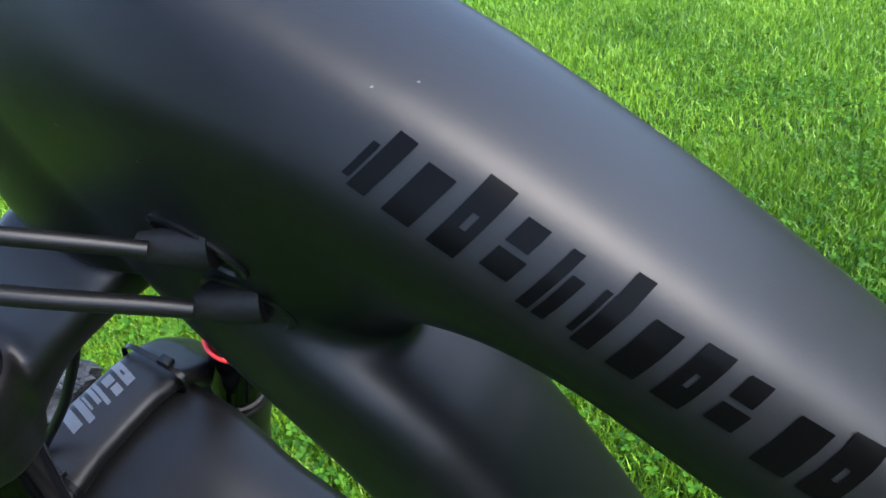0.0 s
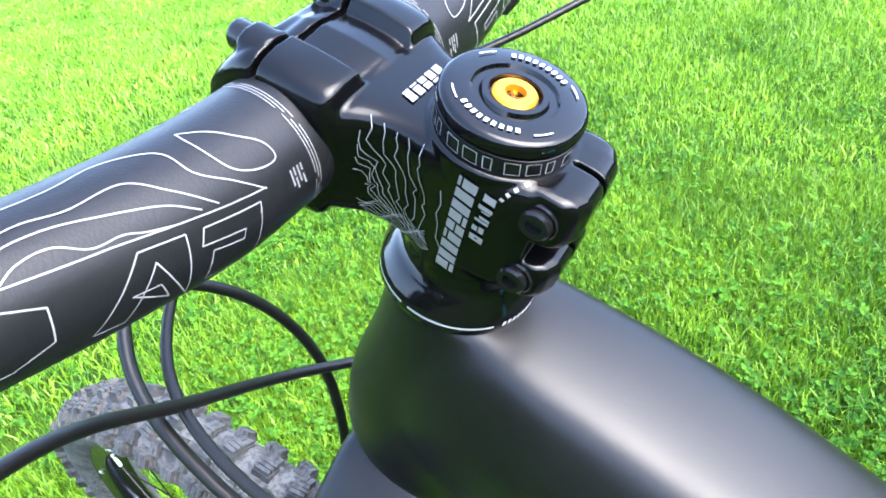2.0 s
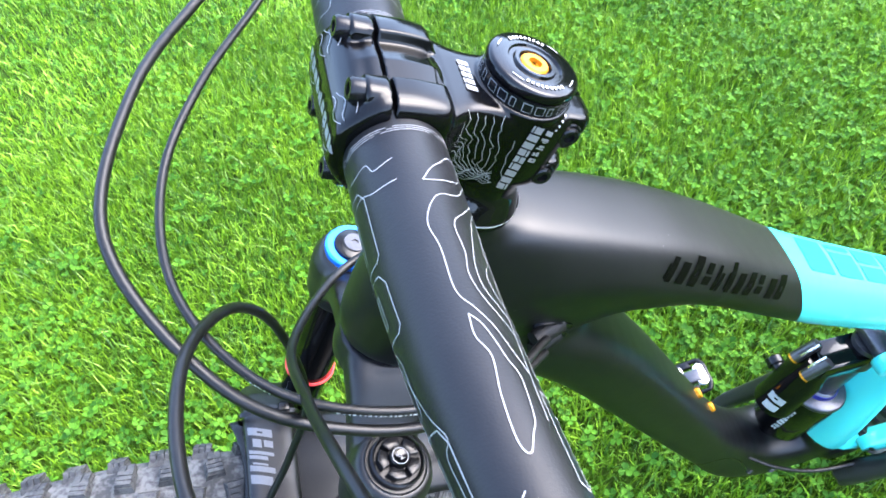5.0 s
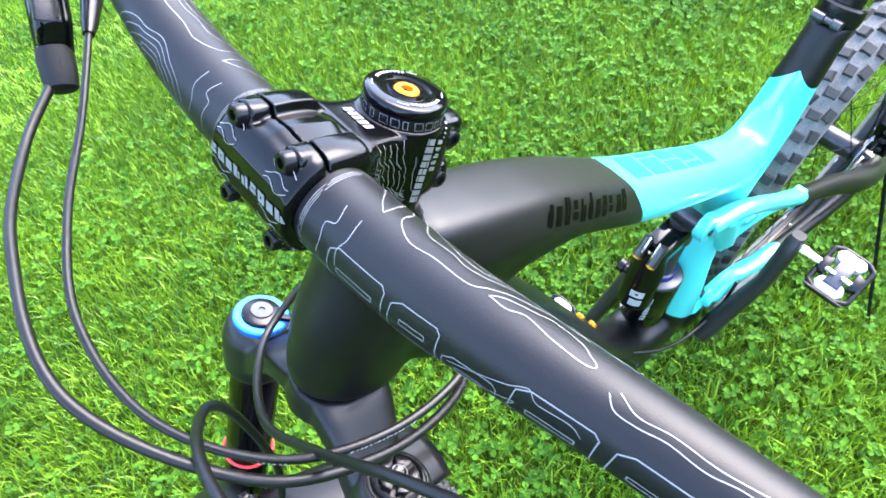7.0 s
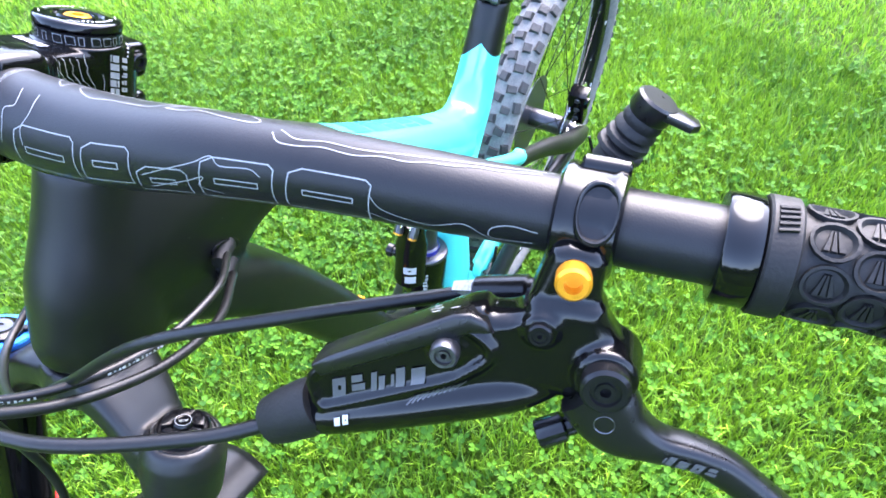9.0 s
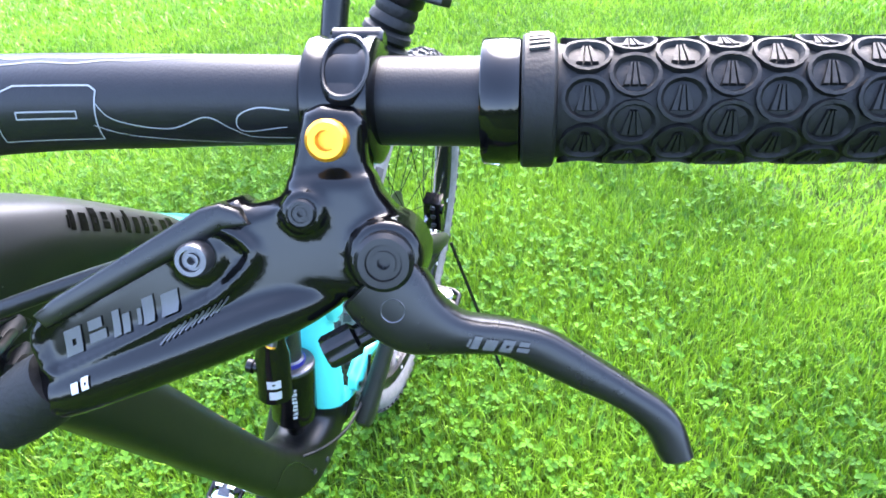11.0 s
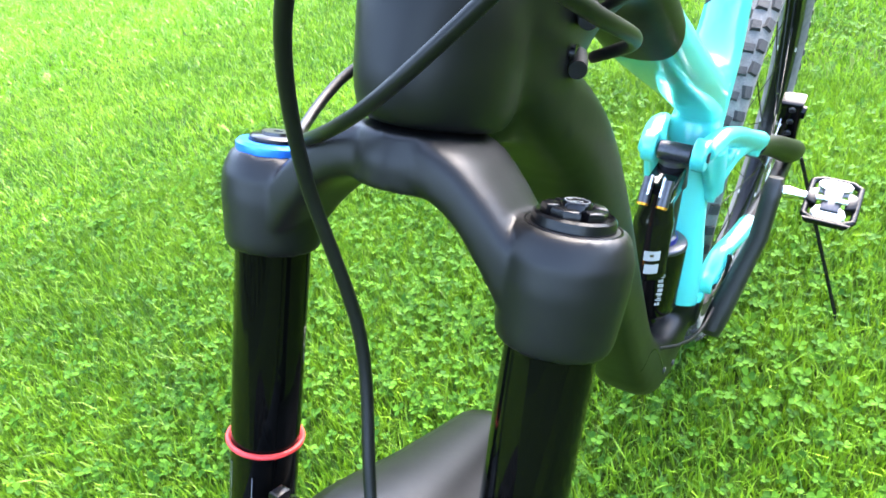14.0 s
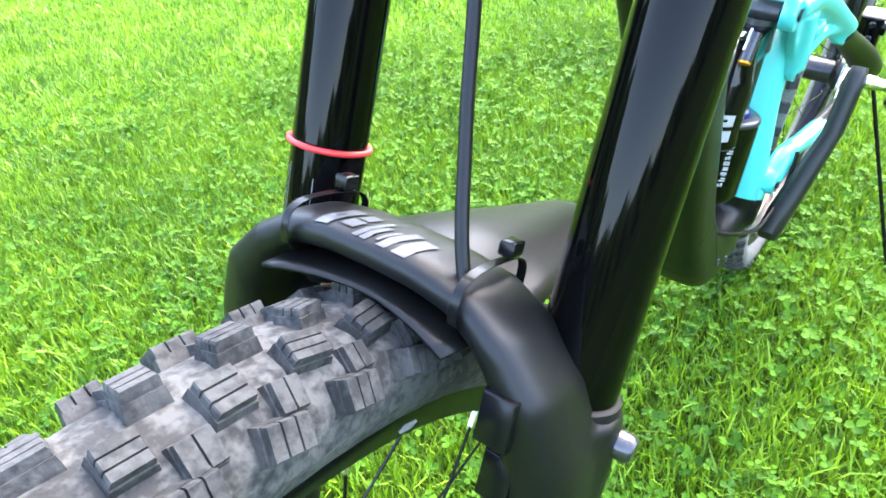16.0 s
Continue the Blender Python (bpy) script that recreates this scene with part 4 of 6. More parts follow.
def bar_print(lines, width, closed=False, mirror=False, steps=7):
    for pts in lines:
        bm = bmesh.new()
        pts = list(pts) + ([pts[0]] if closed else [])
        ln = glide(pts, steps) if steps > 1 else [np.array(p) for a, b in zip(pts, pts[1:]) for p in np.linspace(a, b, 8)]
        sp = [bar_skin(q[0] * (-1 if mirror else 1), q[1]) for q in ln]
        ribbon(bm, [a for a, _ in sp], [b for _, b in sp], width)
        part("contour_line" if steps > 1 else "block_outline", bm, decal, bar, smooth=0)


CONTOURS = [
    [(0.046, 150), (0.052, 132), (0.058, 114), (0.060, 88), (0.070, 72), (0.081, 76), (0.096, 75), (0.102, 86), (0.108, 98), (0.115, 107), (0.122, 119)],
    [(0.058, 140), (0.065, 116), (0.071, 98), (0.082, 99), (0.090, 94), (0.098, 99), (0.105, 112), (0.110, 124)],
    [(0.062, 138), (0.068, 124), (0.078, 113), (0.087, 105), (0.095, 105), (0.100, 114), (0.105, 126)],
    [(0.068, 139), (0.074, 134), (0.078, 129), (0.084, 128), (0.089, 117), (0.095, 118), (0.100, 127)],
    [(0.148, 60), (0.152, 46), (0.159, 45), (0.166, 49), (0.176, 46), (0.184, 52), (0.192, 52), (0.199, 58), (0.205, 60), (0.212, 67), (0.218, 68), (0.229, 79)],
    [(0.150, 67), (0.157, 55), (0.166, 59), (0.178, 57), (0.190, 63), (0.204, 70), (0.219, 79), (0.232, 89)],
    [(0.185, -4), (0.190, -24), (0.203, -36), (0.213, -22), (0.219, -38), (0.224, -52), (0.234, -55)],
    [(0.233, -36), (0.222, -42), (0.221, -22), (0.226, -11), (0.234, -14)],
    [(0.040, -14), (0.041, 8), (0.040, 28), (0.044, 36), (0.042, 58)],
    [(0.051, -8), (0.050, 12), (0.052, 30), (0.051, 56)],
    [(0.106, -20), (0.118, -6), (0.126, 4), (0.132, 15), (0.136, 4), (0.146, 5), (0.150, -4)],
    [(0.108, -40), (0.117, -30), (0.124, -22), (0.130, -14), (0.128, -30), (0.136, -40)],
    [(0.184, -30), (0.192, -44), (0.206, -56), (0.220, -66), (0.234, -74)],
]
bar_print(CONTOURS, 0.00034)
bar_print(CONTOURS[:6] + CONTOURS[8:10], 0.00034, mirror=True)
LOOPS = [[(0.053, 80), (0.048, 92), (0.044, 107), (0.040, 122), (0.040, 136), (0.046, 134), (0.051, 122), (0.053, 94)],
         [(0.104, 78), (0.111, 76), (0.117, 83), (0.127, 76), (0.138, 72), (0.141, 78), (0.137, 88), (0.133, 97), (0.123, 103), (0.118, 97), (0.112, 92), (0.107, 86)]]
bar_print(LOOPS, 0.00036, closed=True)
bar_print(LOOPS, 0.00036, closed=True, mirror=True)
# block shapes in outline, along the front and along the back
FRONT = []
for y0, y1, t0, t1 in ((0.046, 0.076, -42, 16), (0.079, 0.101, -36, 14), (0.103, 0.124, -48, -8), (0.128, 0.154, -50, 14), (0.158, 0.185, -50, 16)):
    FRONT.append([(y0, t0), (y0 + 0.001, t1 - 8), (y0 + 0.005, t1), (y1 - 0.002, t1), (y1, t1 - 6), (y1, t0), (y0, t0)])
    m = (t0 + t1) / 2
    FRONT.append([(y0 + 0.006, m - 4), (y0 + 0.006, m + 4), (y1 - 0.005, m + 4), (y1 - 0.005, m - 4), (y0 + 0.006, m - 4)])
bar_print(FRONT, 0.00044, steps=1)
BACK = [[(0.046, 149), (0.081, 133), (0.110, 124), (0.134, 112)]]
for y0, y1, kind in ((0.049, 0.064, 0), (0.068, 0.092, 1), (0.096, 0.122, 2), (0.126, 0.148, 0)):
    t0 = 171 - 440 * y0 + 6
    if kind == 0:
        BACK.append([(y0, t0), (y1, t0 - 6), (y1 + 0.002, t0 + 6), (y0 + 0.006, t0 + 12), (y0 + 0.007, t0 + 20), (y1, t0 + 14), (y1 + 0.003, t0 + 40), (y0 + 0.004, t0 + 48), (y0, t0)])
    elif kind == 1:
        BACK.append([(y0, t0), (y0 + 0.010, t0 - 4), (y1, t0 + 42), (y1 - 0.006, t0 + 46), (y0 + 0.008, t0 + 8), (y0 + 0.004, t0 + 52), (y0, t0)])
        BACK.append([(y0 + 0.009, t0 + 26), (y0 + 0.015, t0 + 24), (y0 + 0.008, t0 + 42), (y0 + 0.009, t0 + 26)])
    else:
        BACK.append([(y1, t0 - 6), (y0 + 0.008, t0 + 2), (y0, t0 + 14), (y0 + 0.002, t0 + 40), (y0 + 0.010, t0 + 50), (y1, t0 + 44), (y1, t0 + 32), (y0 + 0.012, t0 + 36), (y0 + 0.009, t0 + 20), (y1, t0 + 8), (y1, t0 - 6)])
bar_print(BACK, 0.00036, steps=1)
bar_print(BACK, 0.0005, steps=1, mirror=True)
NEST = [[(0.052 + 0.005 * k, -42), (0.060 + 0.004 * k, 6 - 4 * k), (0.070 + 0.002 * k, 24 - 7 * k), (0.080, 38 - 9 * k), (0.091, 28 - 8 * k), (0.100 - 0.003 * k, 24 - 8 * k), (0.110 - 0.004 * k, 2 - 6 * k), (0.118 - 0.005 * k, -42)] for k in range(5)]
bar_print(NEST, 0.00036, mirror=True)
# centring scale beside the clamp
for g in (1, -1):
    bm = bmesh.new()
    for k in range(54):
        a0 = k * 360 / 54
        for j, yy in enumerate((0.0290, 0.0299, 0.0308)):
            if (k + j) % 9:
                pp = [bar_skin(yy * g, a0), bar_skin(yy * g, a0 + 6.4)]
                ribbon(bm, [a for a, _ in pp], [b for _, b in pp], 0.00028)
    for k in range(4):
        for th in (150,):
            pp = [bar_skin((0.0345 + 0.0012 * k) * g, th), bar_skin((0.0345 + 0.0012 * k) * g, th + 18 - 4 * (k % 2))]
            ribbon(bm, [a for a, _ in pp], [b for _, b in pp], 0.0005)
    part("clamp_scale", bm, soft_print, bar, smooth=0)

# ---------------------------------------------------------------- grips
for g in (1, -1):
    ax = (bar_at(0.39 * g)[0] - bar_at(0.29 * g)[0]).normalized()
    o = bar_at(0.2782 * g)[0]
    bm = bmesh.new()
    lathe(bm, o, ax, [(0, 0.0112), (0, 0.0148), (0.0006, 0.0153), (0.0088, 0.0153), (0.0094, 0.0148)], 48)
    collar = part("grip_collar", bm, gloss, bike)
    bm = bmesh.new()
    bolt(bm, o + ax * 0.0047 + DN * 0.0140 - FW * 0.004, DN, 0.0028, 0.002)
    part("collar_screw", bm, steel, collar)
    bm = bmesh.new()
    prof = [(0.0094, 0.0138), (0.0096, 0.0156), (0.0102, 0.0161), (0.0168, 0.0160), (0.0174, 0.0154), (0.0178, 0.0136), (0.06, 0.0136), (0.10, 0.0133), (0.126, 0.0137), (0.129, 0.0128), (0.131, 0.0)]
    lathe(bm, o, ax, prof, 48)
    grip = part("grip", bm, rubber, bike, "black rubber lock-on grip with ring pattern")
    side = (FW - ax * FW.dot(ax)).normalized()
    top = side.cross(ax)
    bm, bw = bmesh.new(), bmesh.new()

    def grip_pt(h, th, lift):
        r = np.interp(h, [p[0] for p in prof], [p[1] for p in prof]) + lift
        return o + ax * h + (side * math.cos(th) + top * math.sin(th)) * float(r)

    for j in range(10):
        for k in range(8):
            h0, th0, R = 0.0242 + 0.0104 * j, 2 * math.pi * (k + 0.5 * (j % 2)) / 8, 0.0051
            loop = []
            for i in range(16):
                a = 2 * math.pi * i / 16
                p = grip_pt(h0 + R * math.cos(a), th0 + R * 0.98 * math.sin(a) / 0.0150, 0.0006)
                out = (p - (o + ax * h0)).normalized()
                cen = (p - grip_pt(h0, th0, 0.0006)).normalized()
                loop.append([p + cen * 0.0008 - out * 0.0008, p + cen * 0.0004 + out * 0.0008, p - cen * 0.0004 + out * 0.0008, p - cen * 0.0008 - out * 0.0008])
            skin(bm, loop, close=True)
            for lean_h in (-0.0020, 0.0, 0.0020):
                tri = [(lean_h - 0.0009, -0.0032), (lean_h + 0.0009, -0.0032), (lean_h * 0.25 + 0.0003, 0.0034), (lean_h * 0.25 - 0.0003, 0.0034)]
                base = [grip_pt(h0 + a, th0 + b / 0.015, -0.0004) for a, b in tri]
                cap = [grip_pt(h0 + lean_h * 0.6 + (a - lean_h * 0.6) * 0.7, th0 + b * 0.85 / 0.015, 0.0010) for a, b in tri]
                skin(bw, [base, cap])
    tagged(part("grip_ring", bm, rubber, grip), kind="stuff")
    tagged(part("grip_wedge", bw, rubber, grip), kind="stuff")
    bm = bmesh.new()
    for k in range(5):
        pa = grip_pt(0.0112, 0.75 + 0.11 * k, 0.0002)
        pb = grip_pt(0.0158, 0.75 + 0.11 * k + 0.05, 0.0002)
        tube(bm, [pa, pb], 0.0006, 6, 1)
    part("flange_rib", bm, gloss_soft, grip)

# ---------------------------------------------------------------- stem
def ease(v):
    v = min(1.0, max(0.0, v))
    return v * v * (3 - 2 * v)


def fluted(e, w, s0, s1, depth, power=7.0, n=192):
    """A section of the stem at e: two bolt ridges on top and below, with a flute between them that has a low rib."""
    out, half = [], (s1 - s0) / 2
    for k in range(n):
        t = 2 * math.pi * k / n
        cs, sn = math.cos(t), math.sin(t)
        y, h = math.copysign(abs(cs) ** (2 / power), cs) * w, math.copysign(abs(sn) ** (2 / power), sn) * half
        v = abs(y)
        cut = depth * (0.60 * ease((0.0112 - v) / 0.0014) + 0.42 * math.exp(-((v - 0.0094) / 0.0012) ** 2) + 0.22 * math.exp(-((v - 0.0036) / 0.0010) ** 2)) * ease((abs(h) / half - 0.5) / 0.2)
        out.append(steer((s0 + s1) / 2 - h + math.copysign(cut, h), e, y))
    return out


STEM = [  # ahead, half width, top, bottom
    (-0.0190, 0.0152, 0.0094, 0.0470), (-0.0140, 0.0176, 0.0090, 0.0474), (-0.0040, 0.0193, 0.0090, 0.0476), (0.0080, 0.0187, 0.0092, 0.0474), (0.0170, 0.0178, 0.0096, 0.0466), (0.0250, 0.0192, 0.0098, 0.0462),
    (0.0310, 0.0226, 0.0098, 0.0462), (0.0335, 0.0242, 0.0096, 0.0464), (0.0355, 0.0256, 0.0064, 0.0496), (0.0390, 0.0264, 0.0056, 0.0504), (0.0470, 0.0265, 0.0052, 0.0508), (0.0552, 0.0265, 0.0056, 0.0504),
]
bm = bmesh.new()
skin(bm, [fluted(*q, 0.0042 * ease((q[0] - 0.0330) / 0.0030)) for q in glide(STEM, 5)])
lathe(bm, steer(0.0090), DN, [(0, 0.0186), (0.0008, 0.0194), (0.0388, 0.0194), (0.0396, 0.0186)], 64)
# lugs at the back on both sides of the pinch slot
for s, h in ((0.0175, 0.0084), (0.0392, 0.0066)):
    for g in (1, -1):
        skin(bm, [oval(steer(s, -0.0200 + de, y * g), FW, -DN * g, a, h * k, 4.0, 40) for y, a, k, de in ((0.0009, 0.0090, 1, 0), (0.0085, 0.0089, 1, 0), (0.0125, 0.0080, 0.98, 0.0008), (0.0142, 0.0070, 0.92, 0.0016), (0.0148, 0.0060, 0.84, 0.0018))])
stem = part("stem", bm, stem_mat, bike, "gloss black machined stem with silver print", smooth=35)
organic(stem, 0.0005, 1, 0.4)
for s in (0.0175, 0.0392):
    bm = bmesh.new()
    lathe(bm, steer(s, -0.0190, 0.0130), Y, [(0, 0.0054), (0.0022, 0.0054), (0.0026, 0.0050), (0.0022, 0.0046)], 32)
    part("bolt_seat", bm, gloss_soft, stem)
    bm = bmesh.new()
    bolt(bm, steer(s, -0.0190, 0.0144), Y, 0.0043, 0.0030)
    part("pinch_bolt", bm, gloss_soft, stem)
# faceplate
FACE = [(0.0567, 0.0265, 0.0056, 0.0504), (0.0600, 0.0265, 0.0062, 0.0498), (0.0630, 0.0264, 0.0082, 0.0478), (0.0660, 0.0262, 0.0112, 0.0448), (0.0692, 0.0258, 0.0155, 0.0405), (0.0716, 0.0250, 0.0200, 0.0360)]
bm = bmesh.new()
skin(bm, [fluted(*q, 0.0038 * (1 - ease((q[0] - 0.0610) / 0.0060))) for q in glide(FACE, 5)])
for y0 in (-0.0162, 0.0162):
    for s in (0.0104, 0.0456):
        skin(bm, [oval(steer(s, e, y0), Y, -DN, w, w * 0.86, 2.4, 28) for e, w in ((0.0572, 0.0060), (0.0640, 0.0060), (0.0650, 0.0054))])
face = part("faceplate", bm, stem_mat, stem)
organic(face, 0.0006, 1, 0.4)
for y0 in (-0.0160, 0.0160):
    for s in (0.0102, 0.0458):
        bm = bmesh.new()
        bolt(bm, steer(s, 0.0648, y0), FW, 0.0042, 0.0048)
        part("faceplate_bolt", bm, gloss_soft, stem)
stem_tree, face_tree = tree_of(stem), tree_of(face)
# contour print on the flank, bars for the maker's mark
bm = bmesh.new()
for k in range(9):
    s0, e0 = 0.0115 + 0.0036 * max(0, k - 4), min(0.0275, 0.0115 + 0.0036 * k)
    s1, e1 = 0.0415 - 0.0004 * k, 0.0050 + 0.0017 * k
    for g in (1, -1):
        pts = []
        for j in range(13):
            f = j / 12
            jag = 0.0011 * math.sin(9 * f + 0.25 * k) + 0.0007 * math.sin(23 * f + 1 + 0.5 * k) + 0.0004 * math.sin(37 * f + 2.1 * k)
            pts.append(tuple(steer(s0 + (s1 - s0) * f + 0.0008 * math.sin(17 * f + k), e0 + (e1 - e0) * f ** 1.5 + jag, 0.06 * g)))
        printed_line(bm, stem_tree, pts, Y * -g, 0.00023, 1)
for g in (1, -1):
    printed_line(bm, stem_tree, [tuple(steer(s, e, 0.06 * g)) for s, e in ((0.020, 0.0045), (0.024, 0.0035), (0.028, 0.0042), (0.031, 0.0030), (0.036, 0.0026), (0.039, 0.0005), (0.0425, 0.0008))], Y * -g, 0.00023, 1)
for g in (1, -1):
    for k in range(7):
        pts = [tuple(steer(0.0375 + 0.0009 * k + 0.0011 * math.sin(j * 2.1 + k), 0.027 - 0.0026 * j - 0.0004 * k, 0.06 * g)) for j in range(9)]
        printed_line(bm, stem_tree, pts, Y * -g, 0.00022, 2)
tagged(part("stem_contour", bm, decal, stem, smooth=0), kind="stuff")
for g in (1, -1):
    block_print("maker_mark", stem_tree, steer(0.0455, -0.0042, 0.0), -DN, FW, 0.0335, 0.0050, 9, Y * -g, soft_print, stem, slant=0.25, gap=0.14, bold=True)
    block_print("maker_mark", stem_tree, steer(0.0300, -0.0092, 0.0), -DN, FW, 0.0170, 0.0036, 5, Y * -g, soft_print, stem, slant=0.25, gap=0.3)
    bm = bmesh.new()
    for k in range(7):
        a = 1.9 + 0.22 * k
        printed_line(bm, stem_tree, [tuple(steer(0.0165 + 0.0080 * math.cos(a + d), -0.0175 + 0.0080 * math.sin(a + d) * 1.0 + 0.0, 0.06 * g)) for d in (0, 0.09)], Y * -g, 0.0011, 1)
    part("torque_mark", bm, decal, stem, smooth=0)
block_print("maker_mark", stem_tree, steer(-0.02, 0.0212, 0.0085), -Y, FW, 0.0170, 0.0040, 5, DN, decal, stem, slant=0.25, gap=0.2, bold=True)
block_print("maker_mark", face_tree, steer(0.0300, 0.10, 0.0255), -Y, -DN, 0.0510, 0.0044, 9, -FW, soft_print, stem, slant=0.25, gap=0.12)
bm = bmesh.new()
for y0 in (-0.0165, 0.0165):
    for k in range(10):
        s = 0.013 + 0.0032 * k
        pts = [tuple(steer(s + 0.0012 * math.sin(k * 1.7 + j * 1.1), 0.10, y0 + 0.0022 * (j - 3))) for j in range(7)]
        if abs(s - 0.027) > 0.0045:
            printed_line(bm, face_tree, pts, -FW, 0.00028, 3)
tagged(part("face_contour", bm, decal, stem, smooth=0), kind="stuff")

# ---------------------------------------------------------------- headset and top cap
bm = bmesh.new()
lathe(bm, steer(0.0038), DN, [(0, 0.0172), (0.0004, 0.0178), (0.0052, 0.0178), (0.0056, 0.0172)], 56)
spacer = part("headset_spacer", bm, gloss_soft, bike)
bm = bmesh.new()
for k in range(22):
    a0 = 2 * math.pi * k / 22
    w = 0.20 if k % 3 else 0.12
    def sp(s, a):
        return steer(s) + (FW * math.cos(a) + Y * math.sin(a)) * 0.01795, FW * math.cos(a) + Y * math.sin(a)
    loop = [sp(0.0050, a0), sp(0.0050, a0 + w), sp(0.0084, a0 + w * 1.15), sp(0.0084, a0 + 0.03), sp(0.0050, a0)]
    ribbon(bm, [a for a, _ in loop], [b for _, b in loop], 0.00028)
part("spacer_print", bm, decal, spacer, smooth=0)
bm = bmesh.new()
lathe(bm, steer(0.0036), -DN, [(0, 0.0172), (0.0008, 0.0182), (0.0030, 0.0182), (0.0040, 0.0176), (0.0044, 0.0166), (0.0044, 0.0108), (0.0036, 0.0102), (0.0036, 0.0086), (0.0046, 0.0080), (0.0046, 0.0066), (0.0030, 0.0060), (0.0030, 0.0)], 64)
cap = part("top_cap", bm, gloss, bike, "black grooved top cap")
bm = bmesh.new()
lathe(bm, steer(0.0010), -DN, [(0, 0.0056), (0.0014, 0.0056), (0.0020, 0.0050), (0.0020, 0.0027), (0.0004, 0.0025), (0.0004, 0.0)], 6 * 8)
part("top_cap_bolt", bm, orange, cap, "orange anodised bolt")
bm = bmesh.new()
for a0, a1, nb in ((-0.6, 0.6, 9), (2.55, 3.75, 9)):
    for k in range(nb):
        a = a0 + (a1 - a0) * k / nb + math.pi / 2
        pp = [steer(-0.0012) + (FW * math.cos(a + d) + Y * math.sin(a + d)) * 0.0138 for d in (0, 0.075)]
        ribbon(bm, pp, [-DN, -DN], 0.0015)
for a0 in (0.75, 2.15, 3.95, 5.3):
    pp = [steer(-0.0012) + (FW * math.cos(a0 + math.pi / 2 + d) + Y * math.sin(a0 + math.pi / 2 + d)) * 0.0150 for d in np.linspace(0, 0.32, 6)]
    ribbon(bm, pp, [-DN] * 6, 0.0004)
part("cap_print", bm, white_print, cap, smooth=0)
bm = bmesh.new()
lathe(bm, steer(0.046), DN, [(0, 0.0185), (0.007, 0.0185), (0.0085, 0.0190), (0.0105, 0.0205), (0.013, 0.0224), (0.0155, 0.0236), (0.0165, 0.0243), (0.0205, 0.0247), (0.0215, 0.0242), (0.0225, 0.0222)], 64)
cover = part("headset_cover", bm, gloss, bike, "gloss black headset cover with silver line")
bm = bmesh.new()
for a0, a1 in ((-0.6, 0.5), (0.62, 1.32), (1.42, 2.50), (3.5, 4.6)):
    pp, nn = [], []
    for a in np.linspace(a0, a1, 24):
        d = FW * math.cos(a) + Y * math.sin(a)
        pp.append(steer(0.0635) + d * 0.0247)
        nn.append(d)
    ribbon(bm, pp, nn, 0.0009)
for k in range(9):
    pp, nn = [], []
    for a in np.linspace(2.62 + 0.075 * k, 2.62 + 0.075 * k + 0.05, 3):
        d = FW * math.cos(a) + Y * math.sin(a)
        pp.append(steer(0.0635) + d * 0.0247)
        nn.append(d)
    ribbon(bm, pp, nn, 0.0022)
part("cover_print", bm, white_print, cover, smooth=0)

# ---------------------------------------------------------------- brake levers, one a mirror of the other
LC, LU, LV = vec(0.082, 0.235, 0.988), vec(-0.186, 0.979, -0.087).normalized(), vec(-0.422, 0.0, 0.907)
LN = LU.cross(LV).normalized()
LV = LN.cross(LU)


